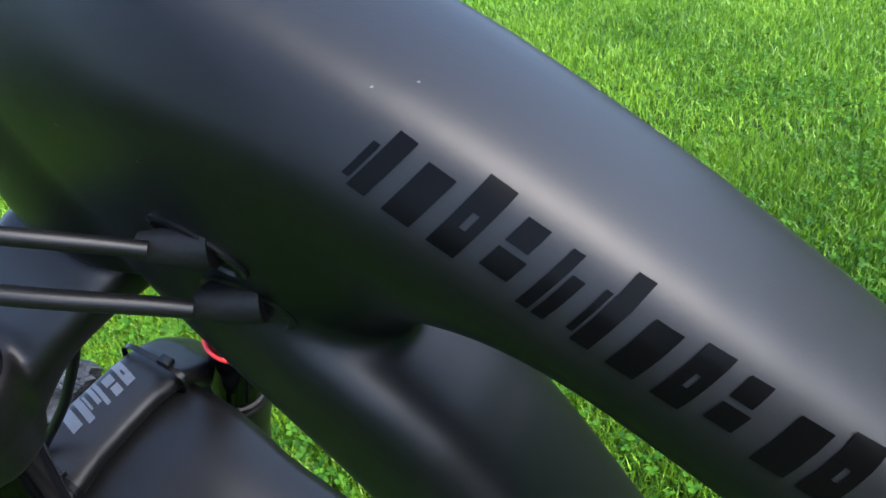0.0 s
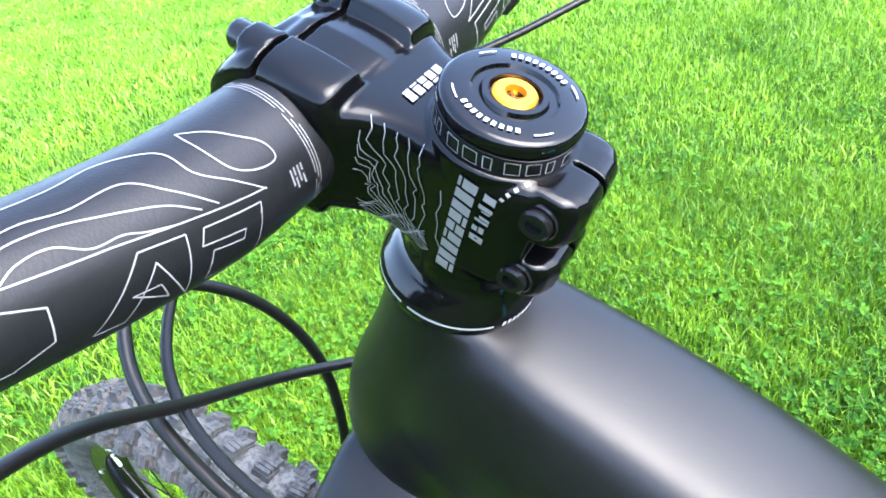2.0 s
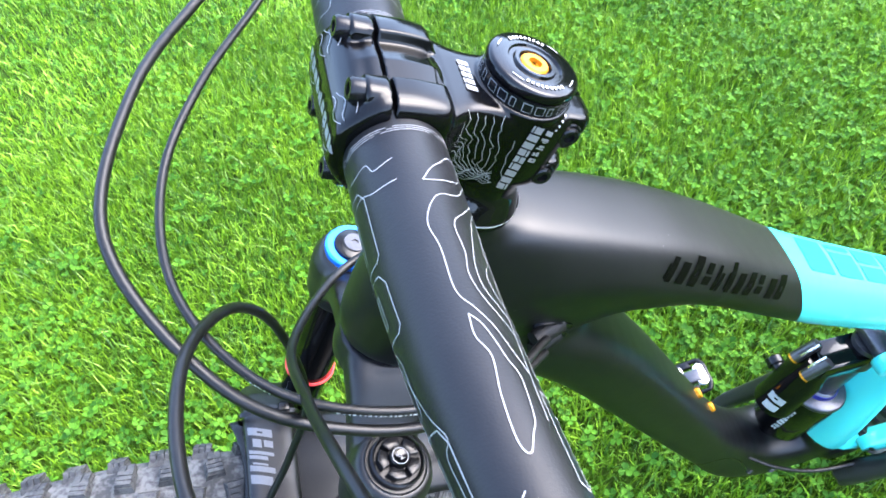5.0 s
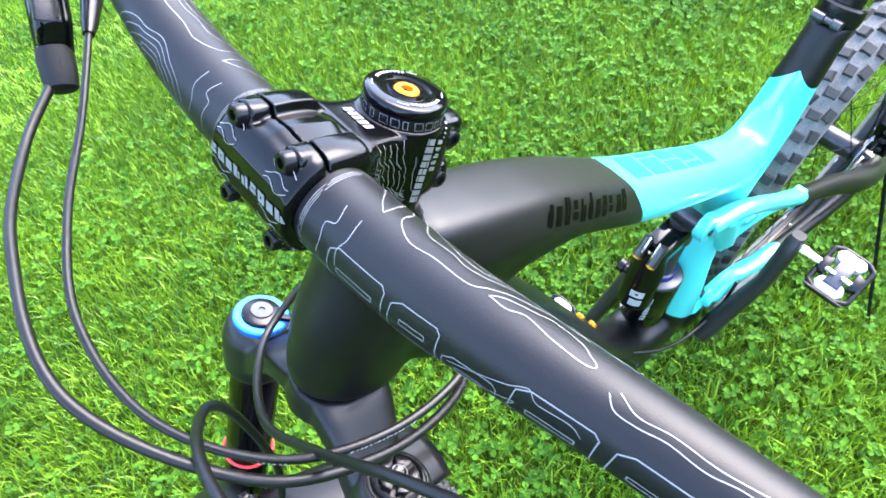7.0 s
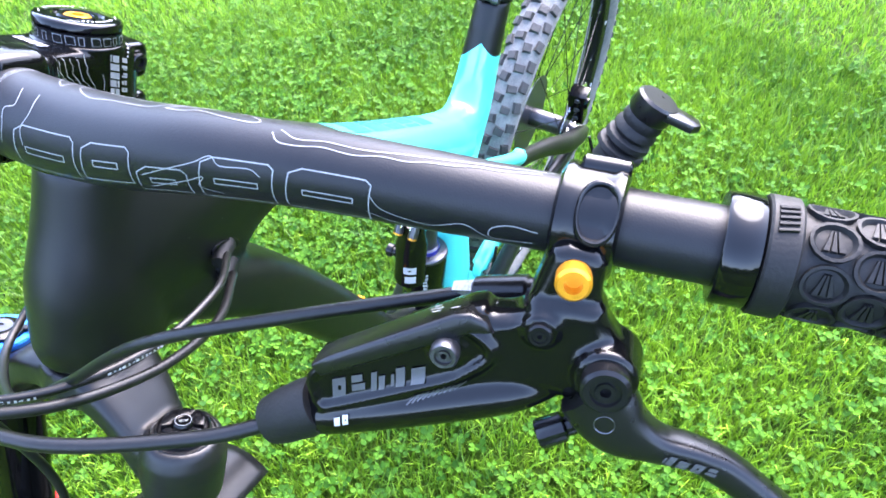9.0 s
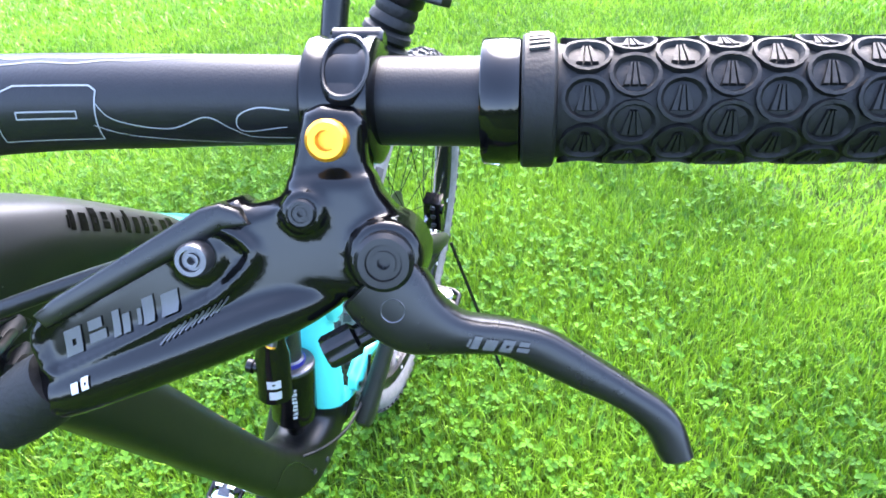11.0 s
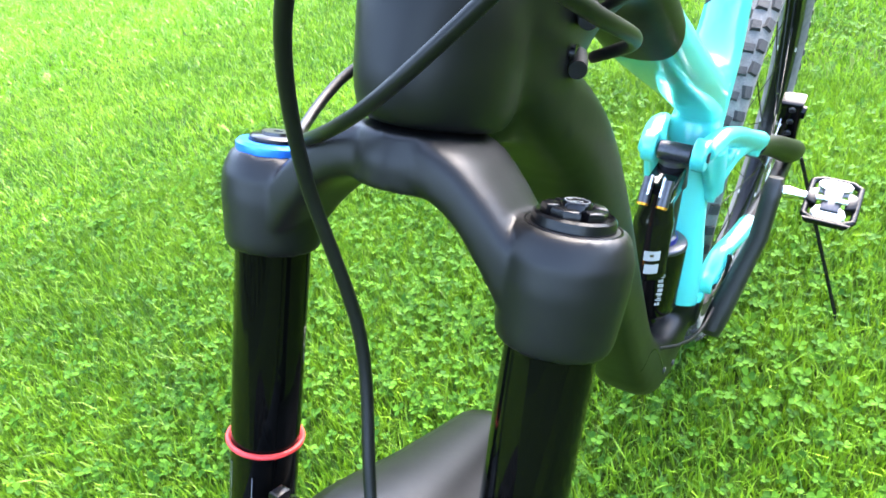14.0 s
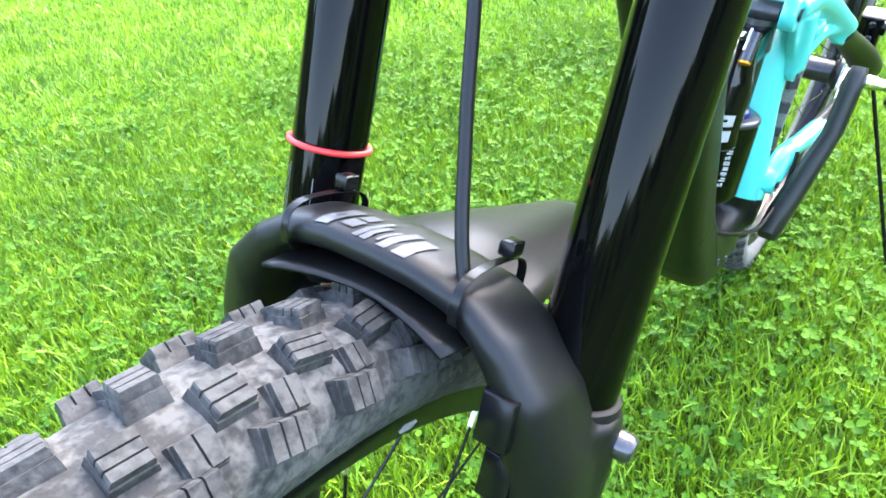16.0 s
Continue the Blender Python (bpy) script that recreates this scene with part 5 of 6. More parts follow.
def lever_set(g):
    def flip(bm):
        if g < 0:
            bmesh.ops.transform(bm, matrix=Matrix.Diagonal((1, -1, 1, 1)), verts=bm.verts)
        return bm

    def at(a, b, c=0.0):
        return LC + LU * a + LV * b + LN * c

    bm = bmesh.new()
    body = [(-0.0530, -0.0300), (-0.0519, -0.0110), (-0.0470, -0.0055), (-0.0110, 0.0235), (-0.0040, 0.0240), (0.0030, 0.0270), (0.0060, 0.0330), (0.0225, 0.0360), (0.0270, 0.0310), (0.0340, 0.0240), (0.0385, 0.0160), (0.0370, 0.0080), (0.0290, 0.0040), (0.0190, 0.0035), (0.0080, 0.0000), (-0.0420, -0.0345)]
    plate(bm, [tuple(q) for q in glide(body + [body[0]], 3)[:-1]], at(0, 0, -0.0100), LU, LV, 0.0160, 0.005, 4)
    rim = [(-0.0482, -0.0228), (-0.0490, -0.0098), (-0.0178, 0.0150), (-0.0078, 0.0178), (-0.0010, 0.0125), (-0.0065, 0.0040), (-0.0140, -0.0026), (-0.0432, -0.0220)]
    tube(bm, [at(x, y, -0.0019) for x, y in rim + rim[:1]], 0.0017, 8, 5)
    tube(bm, [at(-0.0475, -0.0300, -0.0065), at(-0.0440, -0.0286, -0.0060), at(-0.0200, -0.0158, -0.0058), at(0.0060, -0.0010, -0.0060), at(0.0190, 0.0060, -0.0080)], [0.0060, 0.0068, 0.0068, 0.0066, 0.0040], 24, 5)
    for (x, y), r, h in (((0.0300, 0.0168), 0.0088, 0.0150), ((0.0097, 0.0245), 0.0052, 0.0130), ((-0.0136, 0.0107), 0.0062, 0.0126)):
        lathe(bm, at(x, y, -0.0135), LN, [(0, r * 1.25), (h * 0.6, r * 1.1), (h - 0.0008, r), (h, r * 0.92)], 32)
    plate(bm, [(0.0040, 0.0270), (0.0052, 0.0400), (0.0062, 0.0470), (0.0100, 0.0495), (0.0180, 0.0500), (0.0215, 0.0470), (0.0222, 0.0400), (0.0250, 0.0290)], at(0, 0, -0.0125), LU, LV, 0.0165, 0.004, 4)
    main = part("brake_body", flip(bm), lever_gloss, bike, "gloss black hydraulic brake lever body", smooth=50)
    organic(main, 0.0009, 4)
    bm = bmesh.new()
    lid = [(-0.0515, -0.0088), (-0.0470, -0.0040), (-0.0140, 0.0222), (-0.0095, 0.0240), (-0.0050, 0.0232), (-0.0022, 0.0200), (-0.0080, 0.0178), (-0.0480, -0.0118)]
    plate(bm, lid, at(0, 0, -0.0060), LU, LV, 0.0120, 0.0014, 3)
    part("reservoir_lid", flip(bm), lever_mat, main)
    bm = bmesh.new()
    a, b = at(-0.0510, -0.0300, -0.008), at(-0.0640, -0.0420, -0.009)
    lathe(bm, a, b - a, [(-0.004, 0.0090), (0.002, 0.0096), (0.012, 0.0090), (0.017, 0.0082), (0.0185, 0.0060), (0.0185, 0.003)], 28)
    part("hose_boot", flip(bm), rubber, main)
    for nm, (a, b), r, h, m in (("pivot_cap", (0.0300, 0.0168), 0.0068, 0.003, gloss_soft), ("reservoir_screw", (-0.0136, 0.0107), 0.0042, 0.0035, dark_steel), ("pin", (0.0097, 0.0245), 0.0034, 0.0015, gloss_soft)):
        bm = bmesh.new()
        lathe(bm, at(a, b, 0.0036 if nm == "pivot_cap" else 0.0), LN, [(-0.004, r), (h * 0.7, r), (h, r * 0.85), (h, r * 0.62), (h * 0.7, r * 0.58), (h * 0.7, r * 0.42), (h * 0.9, r * 0.40), (h * 0.9, r * 0.22), (h * 0.2, r * 0.2), (h * 0.2, 0)], 32)
        part(nm, flip(bm), m, main)
    bm = bmesh.new()
    spine = [(0.0270, 0.0115, 0.0095), (0.0320, 0.0080, 0.0104), (0.0390, 0.0030, 0.0090), (0.0493, 0.0010, 0.0050), (0.0601, 0.0014, 0.0042), (0.0690, -0.0002, 0.0050), (0.0794, -0.0038, 0.0046), (0.0905, -0.0076, 0.0037), (0.0990, -0.0122, 0.0041), (0.1036, -0.0195, 0.0037)]
    ln = glide(spine, 4)
    up, dn = [], []
    for i, q in enumerate(ln):
        d = ln[min(i + 1, len(ln) - 1)][:2] - ln[max(i - 1, 0)][:2]
        d = d / np.linalg.norm(d)
        nn2 = np.array([-d[1], d[0]])
        up.append(nn2 * q[2])
        dn.append(d)
    rings = []
    for q, nn2 in zip(ln, up):
        c = at(q[0], q[1], -0.0015)
        side = (LU * nn2[0] + LV * nn2[1]).normalized()
        rings.append(oval(c, side, LN, q[2], 0.0060 - 0.0012 * min(1, max(0, (q[0] - 0.04) / 0.03)), 3.2, 28))
    end = at(ln[-1][0] + dn[-1][0] * 0.0035, ln[-1][1] + dn[-1][1] * 0.0035, -0.0015)
    rings.append([end + (p - end) * 0.45 for p in rings[-1]])
    skin(bm, rings)
    for vt in bm.verts:
        uu = (vt.co - LC).dot(LU)
        if uu > 0.055:
            vt.co += LN * (0.005 * ((uu - 0.055) / 0.041) ** 2)
    blade = part("lever_blade", flip(bm), lever_mat, main, "satin black brake lever blade", smooth=50)
    bm = bmesh.new()
    lathe(bm, at(0.0333, 0.0056, 0.0028), LN, [(0, 0.0034), (0.0012, 0.0034), (0.0018, 0.0028), (0.0010, 0.0016), (0.0010, 0)], 24)
    part("blade_pin", flip(bm), dark_steel, main)
    bm = bmesh.new()
    kd = (LU * -0.75 - LV * 0.5 + LN * 0.2).normalized()
    rr = []
    for h, r in ((-0.004, 0.0030), (0.0, 0.0030), (0.001, 0.0042), (0.008, 0.0042), (0.009, 0.0036)):
        u2 = kd.orthogonal().normalized()
        v2 = kd.cross(u2)
        rr.append([at(0.0255, -0.0045, -0.004) + kd * h + (u2 * math.cos(a) + v2 * math.sin(a)) * r * (1 + 0.06 * math.cos(a * 10)) for a in (2 * math.pi * k / 40 for k in range(40))])
    skin(bm, rr)
    part("reach_knob", flip(bm), gloss_soft, main)
    # bar clamp
    c, r = bar_at(0.2445)
    ax = (bar_at(0.26)[0] - bar_at(0.23)[0]).normalized()
    bm = bmesh.new()
    lathe(bm, c - ax * 0.0090, ax, [(0, 0.0112), (0, 0.0142), (0.0010, 0.0158), (0.0028, 0.0161), (0.0042, 0.0153), (0.0138, 0.0153), (0.0152, 0.0161), (0.0170, 0.0158), (0.0180, 0.0142), (0.0180, 0.0112)], 64)
    ring = part("lever_clamp", flip(bm), lever_gloss, main)
    bm = bmesh.new()
    qn = (LN + LV * 0.55).normalized()
    qv = qn.cross(ax)
    skin(bm, [oval(c + qn * h - ax * 0.0, ax, qv, 0.0050 * k, 0.0078 * k, 2.2, 28) for h, k in ((0.0135, 1.20), (0.0158, 1.16), (0.0163, 1.06), (0.0161, 0.98), (0.0150, 0.90))])
    part("clamp_window", flip(bm), gloss_soft, main)
    bm = bmesh.new()
    lathe(bm, at(0.0136, 0.0416, -0.005), LN, [(0, 0.0048), (0.0055, 0.0048), (0.0064, 0.0040), (0.0064, 0.0024), (0.003, 0.0022), (0.003, 0)], 36)
    part("clamp_bolt", flip(bm), orange, main, "orange anodised bolt")
    bm = bmesh.new()
    top_at = c - DN * 0.0150 + FW * -0.002
    lathe(bm, top_at - ax * 0.0068, ax, [(0, 0.0026), (0.0008, 0.0034), (0.0128, 0.0034), (0.0136, 0.0026)], 24)
    part("clamp_hinge", flip(bm), lever_gloss, main)
    if g > 0:
        mt, bt = tree_of(main), tree_of(blade)
        block_print("maker_mark", mt, at(-0.0432, -0.0186, 0.0), (LU * 0.86 + LV * 0.51).normalized(), (LV * 0.86 - LU * 0.51).normalized(), 0.0325, 0.0062, 5, -LN, grey_print, main, slant=0.35, gap=0.2)
        block_print("model_mark", mt, at(-0.0405, -0.0268, 0.0), (LU * 0.86 + LV * 0.51).normalized(), (LV * 0.86 - LU * 0.51).normalized(), 0.0056, 0.0028, 2, -LN, white_print, main, slant=0.3, gap=0.2)
        block_print("maker_mark", bt, at(0.0510, -0.0008, 0.0), LU, LV, 0.0155, 0.0030, 4, -LN, grey_print, main, slant=0.3, gap=0.15)
        bm = bmesh.new()
        for k, (a0, a1) in enumerate(((-0.0200, -0.0178), (-0.0205, -0.0172), (-0.0200, -0.0180), (-0.0150, -0.0128))):
            p0, p1 = (at(x, 0.0227 + (x + 0.0140) * 0.61, -0.0035 - 0.0016 * (k % 3)) for x in (a0, a1))
            nl = (LV * 0.85 - LU * 0.52).normalized()
            ribbon(bm, [p0 + nl * 0.0004, p1 + nl * 0.0004], [nl, nl], 0.0007)
        tagged(part("lid_print", bm, soft_print, main, smooth=0), kind="stuff")
        bm = bmesh.new()
        for k in range(10):
            printed_line(bm, mt, [tuple(at(-0.0205 + 0.00135 * k, -0.0118 + 0.00105 * k, 0.05)), tuple(at(-0.0180 + 0.00135 * k, -0.0070 + 0.00105 * k, 0.05))], -LN, 0.0005, 3)
        tagged(part("hatching", bm, grey_print, main, smooth=0), kind="stuff")
    return main


lever_set(1)
lever_set(-1)

# ---------------------------------------------------------------- dropper remote on the left
rc = vec(0.049, 0.214, 0.986)
rd = (vec(0.044, 0.243, 0.996) - rc).normalized()
bm = bmesh.new()
lathe(bm, rc + rd * 0.003, rd, [(0, 0.0034), (0.001, 0.0046), (0.004, 0.0050), (0.018, 0.0058), (0.019, 0.0048), (0.030, 0.0045)], 20)
remote = part("dropper_remote", bm, gloss_soft, bike, "black seat post remote with a rubber plunger")
bm = bmesh.new()
lathe(bm, rc - rd * 0.0035, rd, [(0, 0.0034), (0.0070, 0.0040)], 6)
part("ferrule", bm, worn_steel, remote, "bright steel ferrule")
bm = bmesh.new()
pb, pt = vec(0.010, 0.2435, 1.027), vec(0.005, 0.2510, 1.047)
pd = (pt - pb).normalized()
prof = [(-0.004, 0.006)]
for k in range(4):
    prof += [(0.0037 * k, 0.0058), (0.0037 * k + 0.0013, 0.0078 - 0.0005 * k), (0.0037 * k + 0.0028, 0.0076 - 0.0005 * k), (0.0037 * k + 0.0040, 0.0056)]
lathe(bm, pb, pd, prof, 28)
part("plunger", bm, rubber, remote)
bm = bmesh.new()
lathe(bm, pb + pd * 0.0145, pd, [(0, 0.0060), (0.001, 0.0066), (0.0055, 0.0066), (0.0062, 0.0058)], 28)
plate(bm, [(0.002, -0.005), (0.0125, -0.0034), (0.0140, 0.0), (0.0125, 0.0034), (0.002, 0.005)], pb + pd * 0.0180, vec(0.15, 0.97, -0.12), pd.cross(vec(0.15, 0.97, -0.12)), 0.0026, 0.0006)
part("thumb_button", bm, lever_mat, remote)

# ---------------------------------------------------------------- cables and hoses


def cable(name, pts, r, label):
    bm = bmesh.new()
    tube(bm, pts, r, 16, 12)
    return part(name, bm, hose_mat, bike, label)


cable("brake_hose", [(-0.0048, 0.0379, 0.8320), (0.0415, 0.0696, 0.8595), (0.0929, 0.0754, 0.8859), (0.1398, 0.0580, 0.9179), (0.1755, -0.0042, 0.9485), (0.1630, -0.0815, 0.9560), (0.1350, -0.1415, 0.9535), (0.1030, -0.1760, 0.9570)], 0.0026, "black rear brake hose looping ahead of the head tube")
shift = cable("shift_cable", [(-0.0035, 0.0401, 0.8531), (0.0330, 0.0674, 0.8762), (0.0811, 0.0715, 0.8900), (0.1273, 0.0544, 0.9072), (0.1581, 0.0084, 0.9203), (0.1602, -0.0509, 0.9286), (0.1377, -0.1069, 0.9344), (0.1039, -0.1687, 0.9326), (0.0679, -0.2330, 0.9379)], 0.0022, "black shift cable with small white print")
cable("dropper_cable", [(0.0497, 0.2145, 0.9857), (0.0741, 0.1604, 0.9673), (0.0975, 0.1031, 0.9408), (0.1123, 0.0608, 0.9012), (0.1224, 0.0173, 0.8630), (0.1102, -0.0251, 0.8356), (0.0860, -0.0552, 0.8209), (0.0418, -0.0632, 0.8275), (0.008, -0.036, 0.842)], 0.0025, "black dropper cable looping round the head tube")
cable("brake_hose", [(0.1012, 0.1785, 0.9571), (0.1200, 0.1519, 0.9507), (0.1452, 0.1046, 0.9484), (0.1496, 0.0494, 0.9347), (0.1398, 0.0083, 0.8977), (0.1323, -0.0084, 0.8402), (0.1340, 0.0031, 0.7674), (0.1602, 0.0178, 0.7135), (0.1883, 0.0366, 0.6753), (0.2025, 0.0596, 0.6448), (0.214, 0.066, 0.60), (0.245, 0.070, 0.52)], 0.0026, "black front brake hose running down to the fork leg")
bm = bmesh.new()
SHIFT_RUN = [(-0.0035, 0.0401, 0.8531), (0.0330, 0.0674, 0.8762), (0.0811, 0.0715, 0.8900), (0.1273, 0.0544, 0.9072), (0.1581, 0.0084, 0.9203)]
run = glide(SHIFT_RUN, 24)
for k in list(range(42, 58)) + list(range(70, 76)):
    p = Vector(run[k])
    d = (Vector(run[k + 1]) - p).normalized()
    nn = (vec(0.7, 0.65, 0.28) - d * d.dot(vec(0.7, 0.65, 0.28))).normalized()
    ribbon(bm, [p + nn * 0.00232, p + nn * 0.00232 + d * (0.0009 if k % 3 else 0.0015)], [nn, nn], 0.0014 if k % 4 else 0.0008)
tagged(part("cable_print", bm, white_print, shift, smooth=0), kind="stuff")
bm = bmesh.new()
e0 = vec(0.0679, -0.2330, 0.9379)
lathe(bm, e0, (e0 - vec(0.1039, -0.1687, 0.9326)), [(-0.006, 0.0034), (0.004, 0.0052), (0.012, 0.0056), (0.02, 0.0062), (0.04, 0.0085), (0.06, 0.008)], 20)
part("shifter_barrel", bm, gloss_soft, bike)

# ---------------------------------------------------------------- the stick that props the bicycle up
bm = bmesh.new()
M = bike.matrix_world
foot = M @ vec(-0.822, 0.234, 0.025)
foot.z = -0.01
head = M @ vec(-0.838, 0.090, 0.352)
tube(bm, [foot, foot.lerp(head, 0.5), head], 0.0032, 12, 3)
stick = part("prop_stick", bm, gloss_soft, None)
tagged(stick, "thin black metal stick standing in the grass, propping the bicycle", "bike stand")

# ---------------------------------------------------------------- lawn


def lawn_mat(name, dark, light, rough, through_light, shine=0.28):
    m = bpy.data.materials.new(name)
    m.use_nodes = True
    n, l = m.node_tree.nodes, m.node_tree.links
    b = n["Principled BSDF"]
    geo, tc, ns, mx, ad = n.new("ShaderNodeNewGeometry"), n.new("ShaderNodeTexCoord"), n.new("ShaderNodeTexNoise"), n.new("ShaderNodeMix"), n.new("ShaderNodeMath")
    ns.inputs["Scale"].default_value, ns.inputs["Detail"].default_value = 1.6, 4
    l.new(tc.outputs["Object"], ns.inputs["Vector"])
    ad.operation = "MULTIPLY_ADD"
    ad.inputs[1].default_value = 1.0
    l.new(geo.outputs["Random Per Island"], ad.inputs[0])
    hf = n.new("ShaderNodeMath")
    hf.operation = "MULTIPLY_ADD"
    hf.inputs[1].default_value, hf.inputs[2].default_value = 1.3, -0.70
    l.new(ns.outputs[0], hf.inputs[0])
    l.new(hf.outputs[0], ad.inputs[2])
    mx.data_type = "RGBA"
    mx.inputs[6].default_value, mx.inputs[7].default_value = (*dark, 1), (*light, 1)
    l.new(ad.outputs[0], mx.inputs[0])
    l.new(mx.outputs[2], b.inputs["Base Color"])
    b.inputs["Roughness"].default_value, b.inputs["Specular IOR Level"].default_value = rough, shine
    tr, ms = n.new("ShaderNodeBsdfTranslucent"), n.new("ShaderNodeMixShader")
    l.new(mx.outputs[2], tr.inputs[0])
    ms.inputs[0].default_value = through_light
    l.new(b.outputs[0], ms.inputs[1])
    l.new(tr.outputs[0], ms.inputs[2])
    l.new(ms.outputs[0], n["Material Output"].inputs[0])
    return m


# shade between the blades near the bicycle is put into their darker colour
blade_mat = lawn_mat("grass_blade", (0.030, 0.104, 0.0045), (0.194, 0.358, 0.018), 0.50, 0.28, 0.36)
near_shaded_blade_mat = lawn_mat("near_shaded_grass_blade", (0.021, 0.080, 0.003), (0.168, 0.315, 0.013), 0.50, 0.28, 0.36)
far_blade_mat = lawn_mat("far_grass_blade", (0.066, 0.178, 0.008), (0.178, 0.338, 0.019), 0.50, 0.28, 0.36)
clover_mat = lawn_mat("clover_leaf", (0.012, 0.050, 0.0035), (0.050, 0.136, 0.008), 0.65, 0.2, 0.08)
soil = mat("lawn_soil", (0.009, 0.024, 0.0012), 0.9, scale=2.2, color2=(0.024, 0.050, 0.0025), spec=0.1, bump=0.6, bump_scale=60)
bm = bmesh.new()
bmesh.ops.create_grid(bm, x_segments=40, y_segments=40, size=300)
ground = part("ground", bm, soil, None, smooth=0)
tagged(ground, "mown green lawn reaching into the distance", "lawn", kind="structure")

# unseen dark wood added far round the lawn, hiding low sky from black lacquer
wood_mat = mat("unseen_foliage", (0.012, 0.028, 0.006), 0.8, scale=0.6, color2=(0.040, 0.075, 0.016), spec=0.1, bump=0.8, bump_scale=3)
rnd = random.Random(11)
bm = bmesh.new()
rows_up = 9
cols = []
for k in range(220):
    a = 2 * math.pi * k / 220
    tall = 7.5 + 1.4 * math.sin(a * 5 + 1) + 0.9 * math.sin(a * 17) + rnd.uniform(-0.7, 0.7)
    # lowered ahead of the bicycle so more sky reaches its front
    tall *= 1 - 0.38 * max(0.0, math.cos(a - 0.2))
    col = []
    for j in range(rows_up):
        f = j / (rows_up - 1)
        d = 27 + 2.2 * f ** 2 + rnd.uniform(-0.7, 0.7) + 0.8 * math.sin(a * 31 + j)
        col.append(bm.verts.new((d * math.cos(a), d * math.sin(a), -0.05 + tall * f)))
    cols.append(col)
for a, b in zip(cols, cols[1:] + cols[:1]):
    for j in range(rows_up - 1):
        bm.faces.new((a[j], a[j + 1], b[j + 1], b[j]))
backdrop = part("backdrop", bm, wood_mat, None, smooth=60)
tagged(backdrop, "unseen dark green wood added far round the lawn to block low sky", "trees", kind="structure")


def raw_mesh(name, verts, faces_flat, sizes, material):
    me = bpy.data.meshes.new(name)
    me.vertices.add(len(verts))
    me.vertices.foreach_set("co", verts.astype(np.float32).ravel())
    me.loops.add(len(faces_flat))
    me.loops.foreach_set("vertex_index", faces_flat.astype(np.int32))
    starts = np.concatenate([[0], np.cumsum(sizes)[:-1]]).astype(np.int32)
    me.polygons.add(len(sizes))
    me.polygons.foreach_set("loop_start", starts)
    me.update(calc_edges=True)
    me.materials.append(material)
    me.shade_smooth()
    return new(name, me)


def scatter(rng, count, r0, r1, centre, keep):
    a = rng.uniform(0, 2 * np.pi, count)
    r = np.sqrt(rng.uniform(r0 ** 2, r1 ** 2, count))
    p = np.stack([centre[0] + r * np.cos(a), centre[1] + r * np.sin(a)], 1)
    return p[keep(p)]


def wave(p, k):
    """A slow uneven field over the lawn."""
    return (np.sin(p[:, 0] * 2.1 * k + 1.3) * np.sin(p[:, 1] * 1.7 * k + 0.4) + 0.6 * np.sin(p[:, 0] * 4.7 * k + p[:, 1] * 3.9 * k) + 0.4 * np.sin(p[:, 1] * 9.1 * k - p[:, 0] * 7.3 * k + 2)) / 2


def grass(name, rng, p, h0, h1, w0, w1, lie, material):
    """Bent, tapered blades: five points each."""
    k = len(p)
    a = rng.uniform(0, 2 * np.pi, k)
    lean_a = rng.uniform(0, 2 * np.pi, k)
    h = rng.uniform(h0, h1, k) * (1 + 0.25 * wave(p, 0.9))
    w = rng.uniform(w0, w1, k) / 2
    bend = np.abs(rng.normal(0.42, 0.38, k)) * h * lie
    side = np.stack([np.cos(a), np.sin(a), 0 * a], 1)
    lean = np.stack([np.cos(lean_a), np.sin(lean_a), 0 * a], 1)
    base = np.concatenate([p, np.full((k, 1), -0.004)], 1)
    up = np.array([0, 0, 1.0])
    mid = base + lean * (bend * 0.3)[:, None] + up * (h * 0.6)[:, None]
    tip = base + lean * bend[:, None] + up * h[:, None]
    v = np.stack([base - side * w[:, None], base + side * w[:, None], mid + side * (w * 0.85)[:, None], mid - side * (w * 0.85)[:, None], tip], 1).reshape(-1, 3)
    i = np.arange(k)[:, None] * 5
    f = np.concatenate([i + np.array([0, 1, 2, 3]), i + np.array([3, 2, 4])], 1).ravel()
    return raw_mesh(name, v, f, np.tile([4, 3], k), material)


rng = np.random.default_rng(3)
MID = (-0.35, -0.25)


def seen(p):
    """The part of the lawn that lies before the bicycle and beside it."""
    x, y = p[:, 0], p[:, 1]
    wide = (y < np.minimum(2.8, 1.15 - 0.56 * x)) & (x > -5.4 + 0.36 * (y - 2.25)) & np.where(x > 0.8, y > -4.5 - 0.16 * x, y > -8.6 + 0.9 * np.maximum(0, x + 3) ** 1.1)
    return wide | (x * x + y * y < 4)


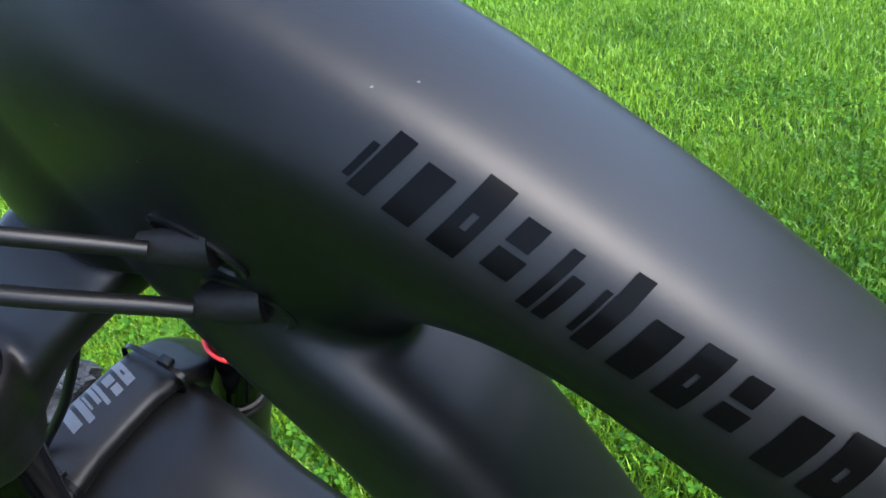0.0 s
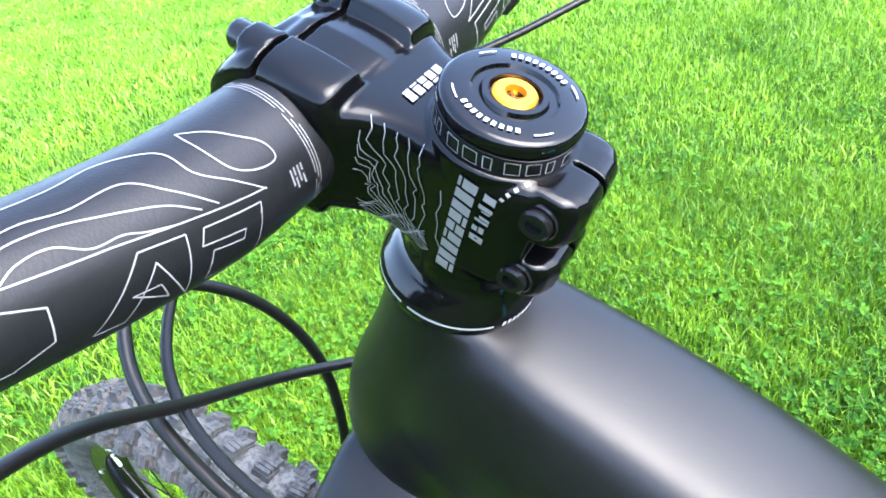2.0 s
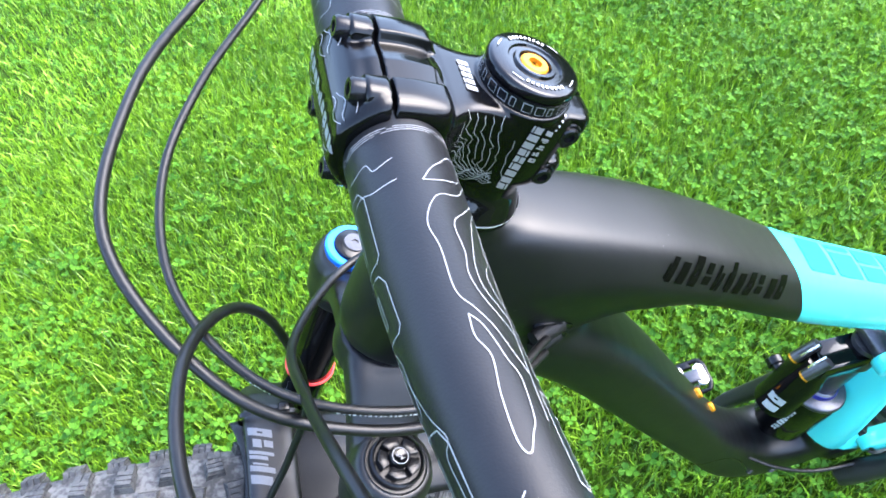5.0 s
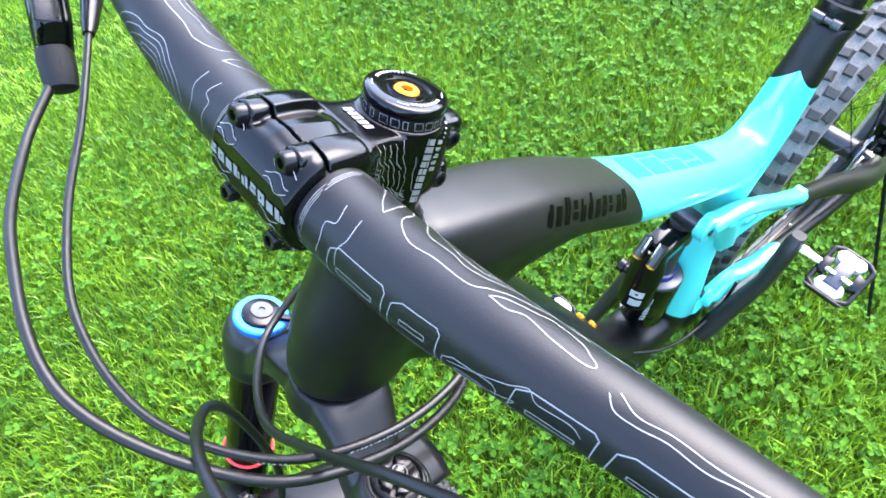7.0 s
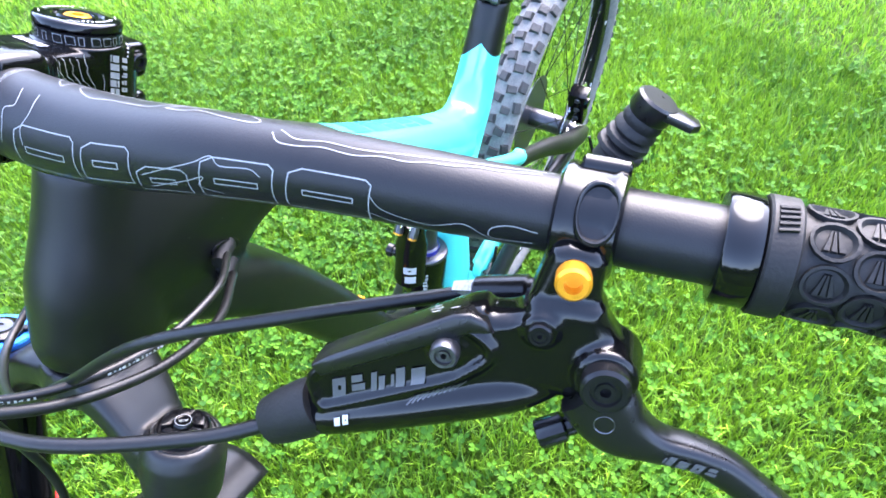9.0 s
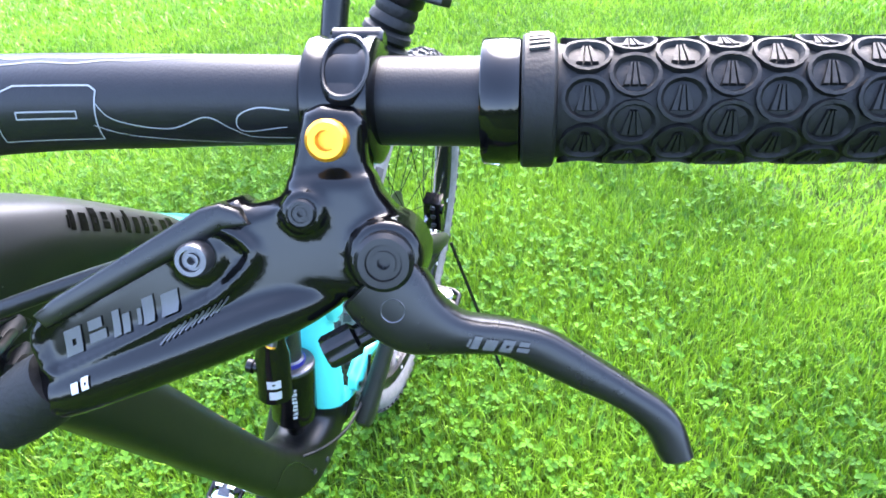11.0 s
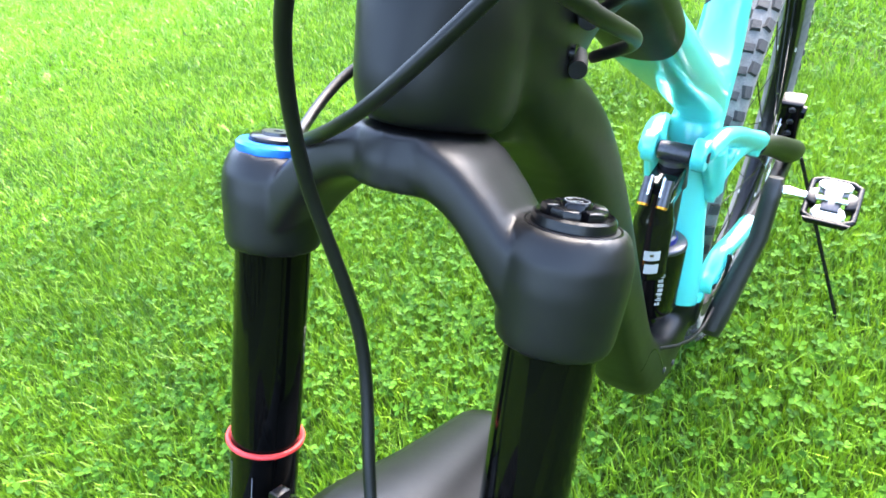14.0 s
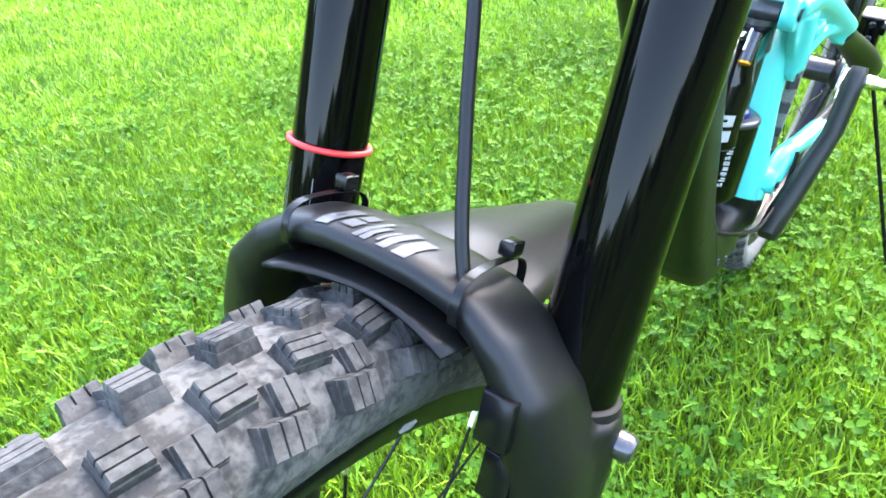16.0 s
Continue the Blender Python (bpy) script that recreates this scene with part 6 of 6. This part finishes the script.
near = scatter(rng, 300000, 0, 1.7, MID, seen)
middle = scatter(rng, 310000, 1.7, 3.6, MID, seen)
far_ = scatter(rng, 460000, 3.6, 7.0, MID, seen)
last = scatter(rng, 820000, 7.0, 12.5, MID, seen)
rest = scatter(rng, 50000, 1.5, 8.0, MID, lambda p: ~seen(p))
# near blades take the copy darkened for shade, far ones a paler one
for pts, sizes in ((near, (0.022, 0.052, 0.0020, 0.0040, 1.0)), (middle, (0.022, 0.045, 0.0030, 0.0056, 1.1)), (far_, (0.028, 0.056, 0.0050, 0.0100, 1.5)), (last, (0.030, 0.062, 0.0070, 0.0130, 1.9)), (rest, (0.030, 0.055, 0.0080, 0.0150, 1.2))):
    tagged(grass("grass", rng, pts, *sizes, near_shaded_blade_mat if pts is near else far_blade_mat if pts is last or pts is far_ else blade_mat), "short bright green grass blades of the lawn", "grass", kind="stuff")


def clover(name, rng, p, s0, s1, material):
    """Three round leaflets on a stalk's top, tilted."""
    k = len(p)
    s = rng.uniform(s0, s1, k)
    z = rng.uniform(0.018, 0.040, k)
    turn = rng.uniform(0, 2 * np.pi, k)
    tilt = rng.normal(0, 0.35, (k, 2))
    shape = np.array([(0.0, 0.0), (0.52, -0.50), (1.04, -0.32), (0.96, 0.0), (1.04, 0.32), (0.52, 0.50)])
    vs = []
    for j in range(3):
        t = turn + j * 2 * np.pi / 3
        c, sn = np.cos(t)[:, None], np.sin(t)[:, None]
        x = (shape[:, 0] * c - shape[:, 1] * sn) * s[:, None]
        y = (shape[:, 0] * sn + shape[:, 1] * c) * s[:, None]
        zz = z[:, None] + x * tilt[:, :1] + y * tilt[:, 1:] + (np.abs(shape[:, 1]) * 0.35 + shape[:, 0] * 0.12) * s[:, None]
        vs.append(np.stack([p[:, :1] + x, p[:, 1:] + y, zz], 2))
    v = np.stack(vs, 1).reshape(-1, 3)
    i = np.arange(k * 3)[:, None] * 6
    f = np.concatenate([i + np.array([0, 1, 2, 3]), i + np.array([0, 3, 4, 5])], 1).ravel()
    return raw_mesh(name, v, f, np.tile([4, 4], k * 3), material)


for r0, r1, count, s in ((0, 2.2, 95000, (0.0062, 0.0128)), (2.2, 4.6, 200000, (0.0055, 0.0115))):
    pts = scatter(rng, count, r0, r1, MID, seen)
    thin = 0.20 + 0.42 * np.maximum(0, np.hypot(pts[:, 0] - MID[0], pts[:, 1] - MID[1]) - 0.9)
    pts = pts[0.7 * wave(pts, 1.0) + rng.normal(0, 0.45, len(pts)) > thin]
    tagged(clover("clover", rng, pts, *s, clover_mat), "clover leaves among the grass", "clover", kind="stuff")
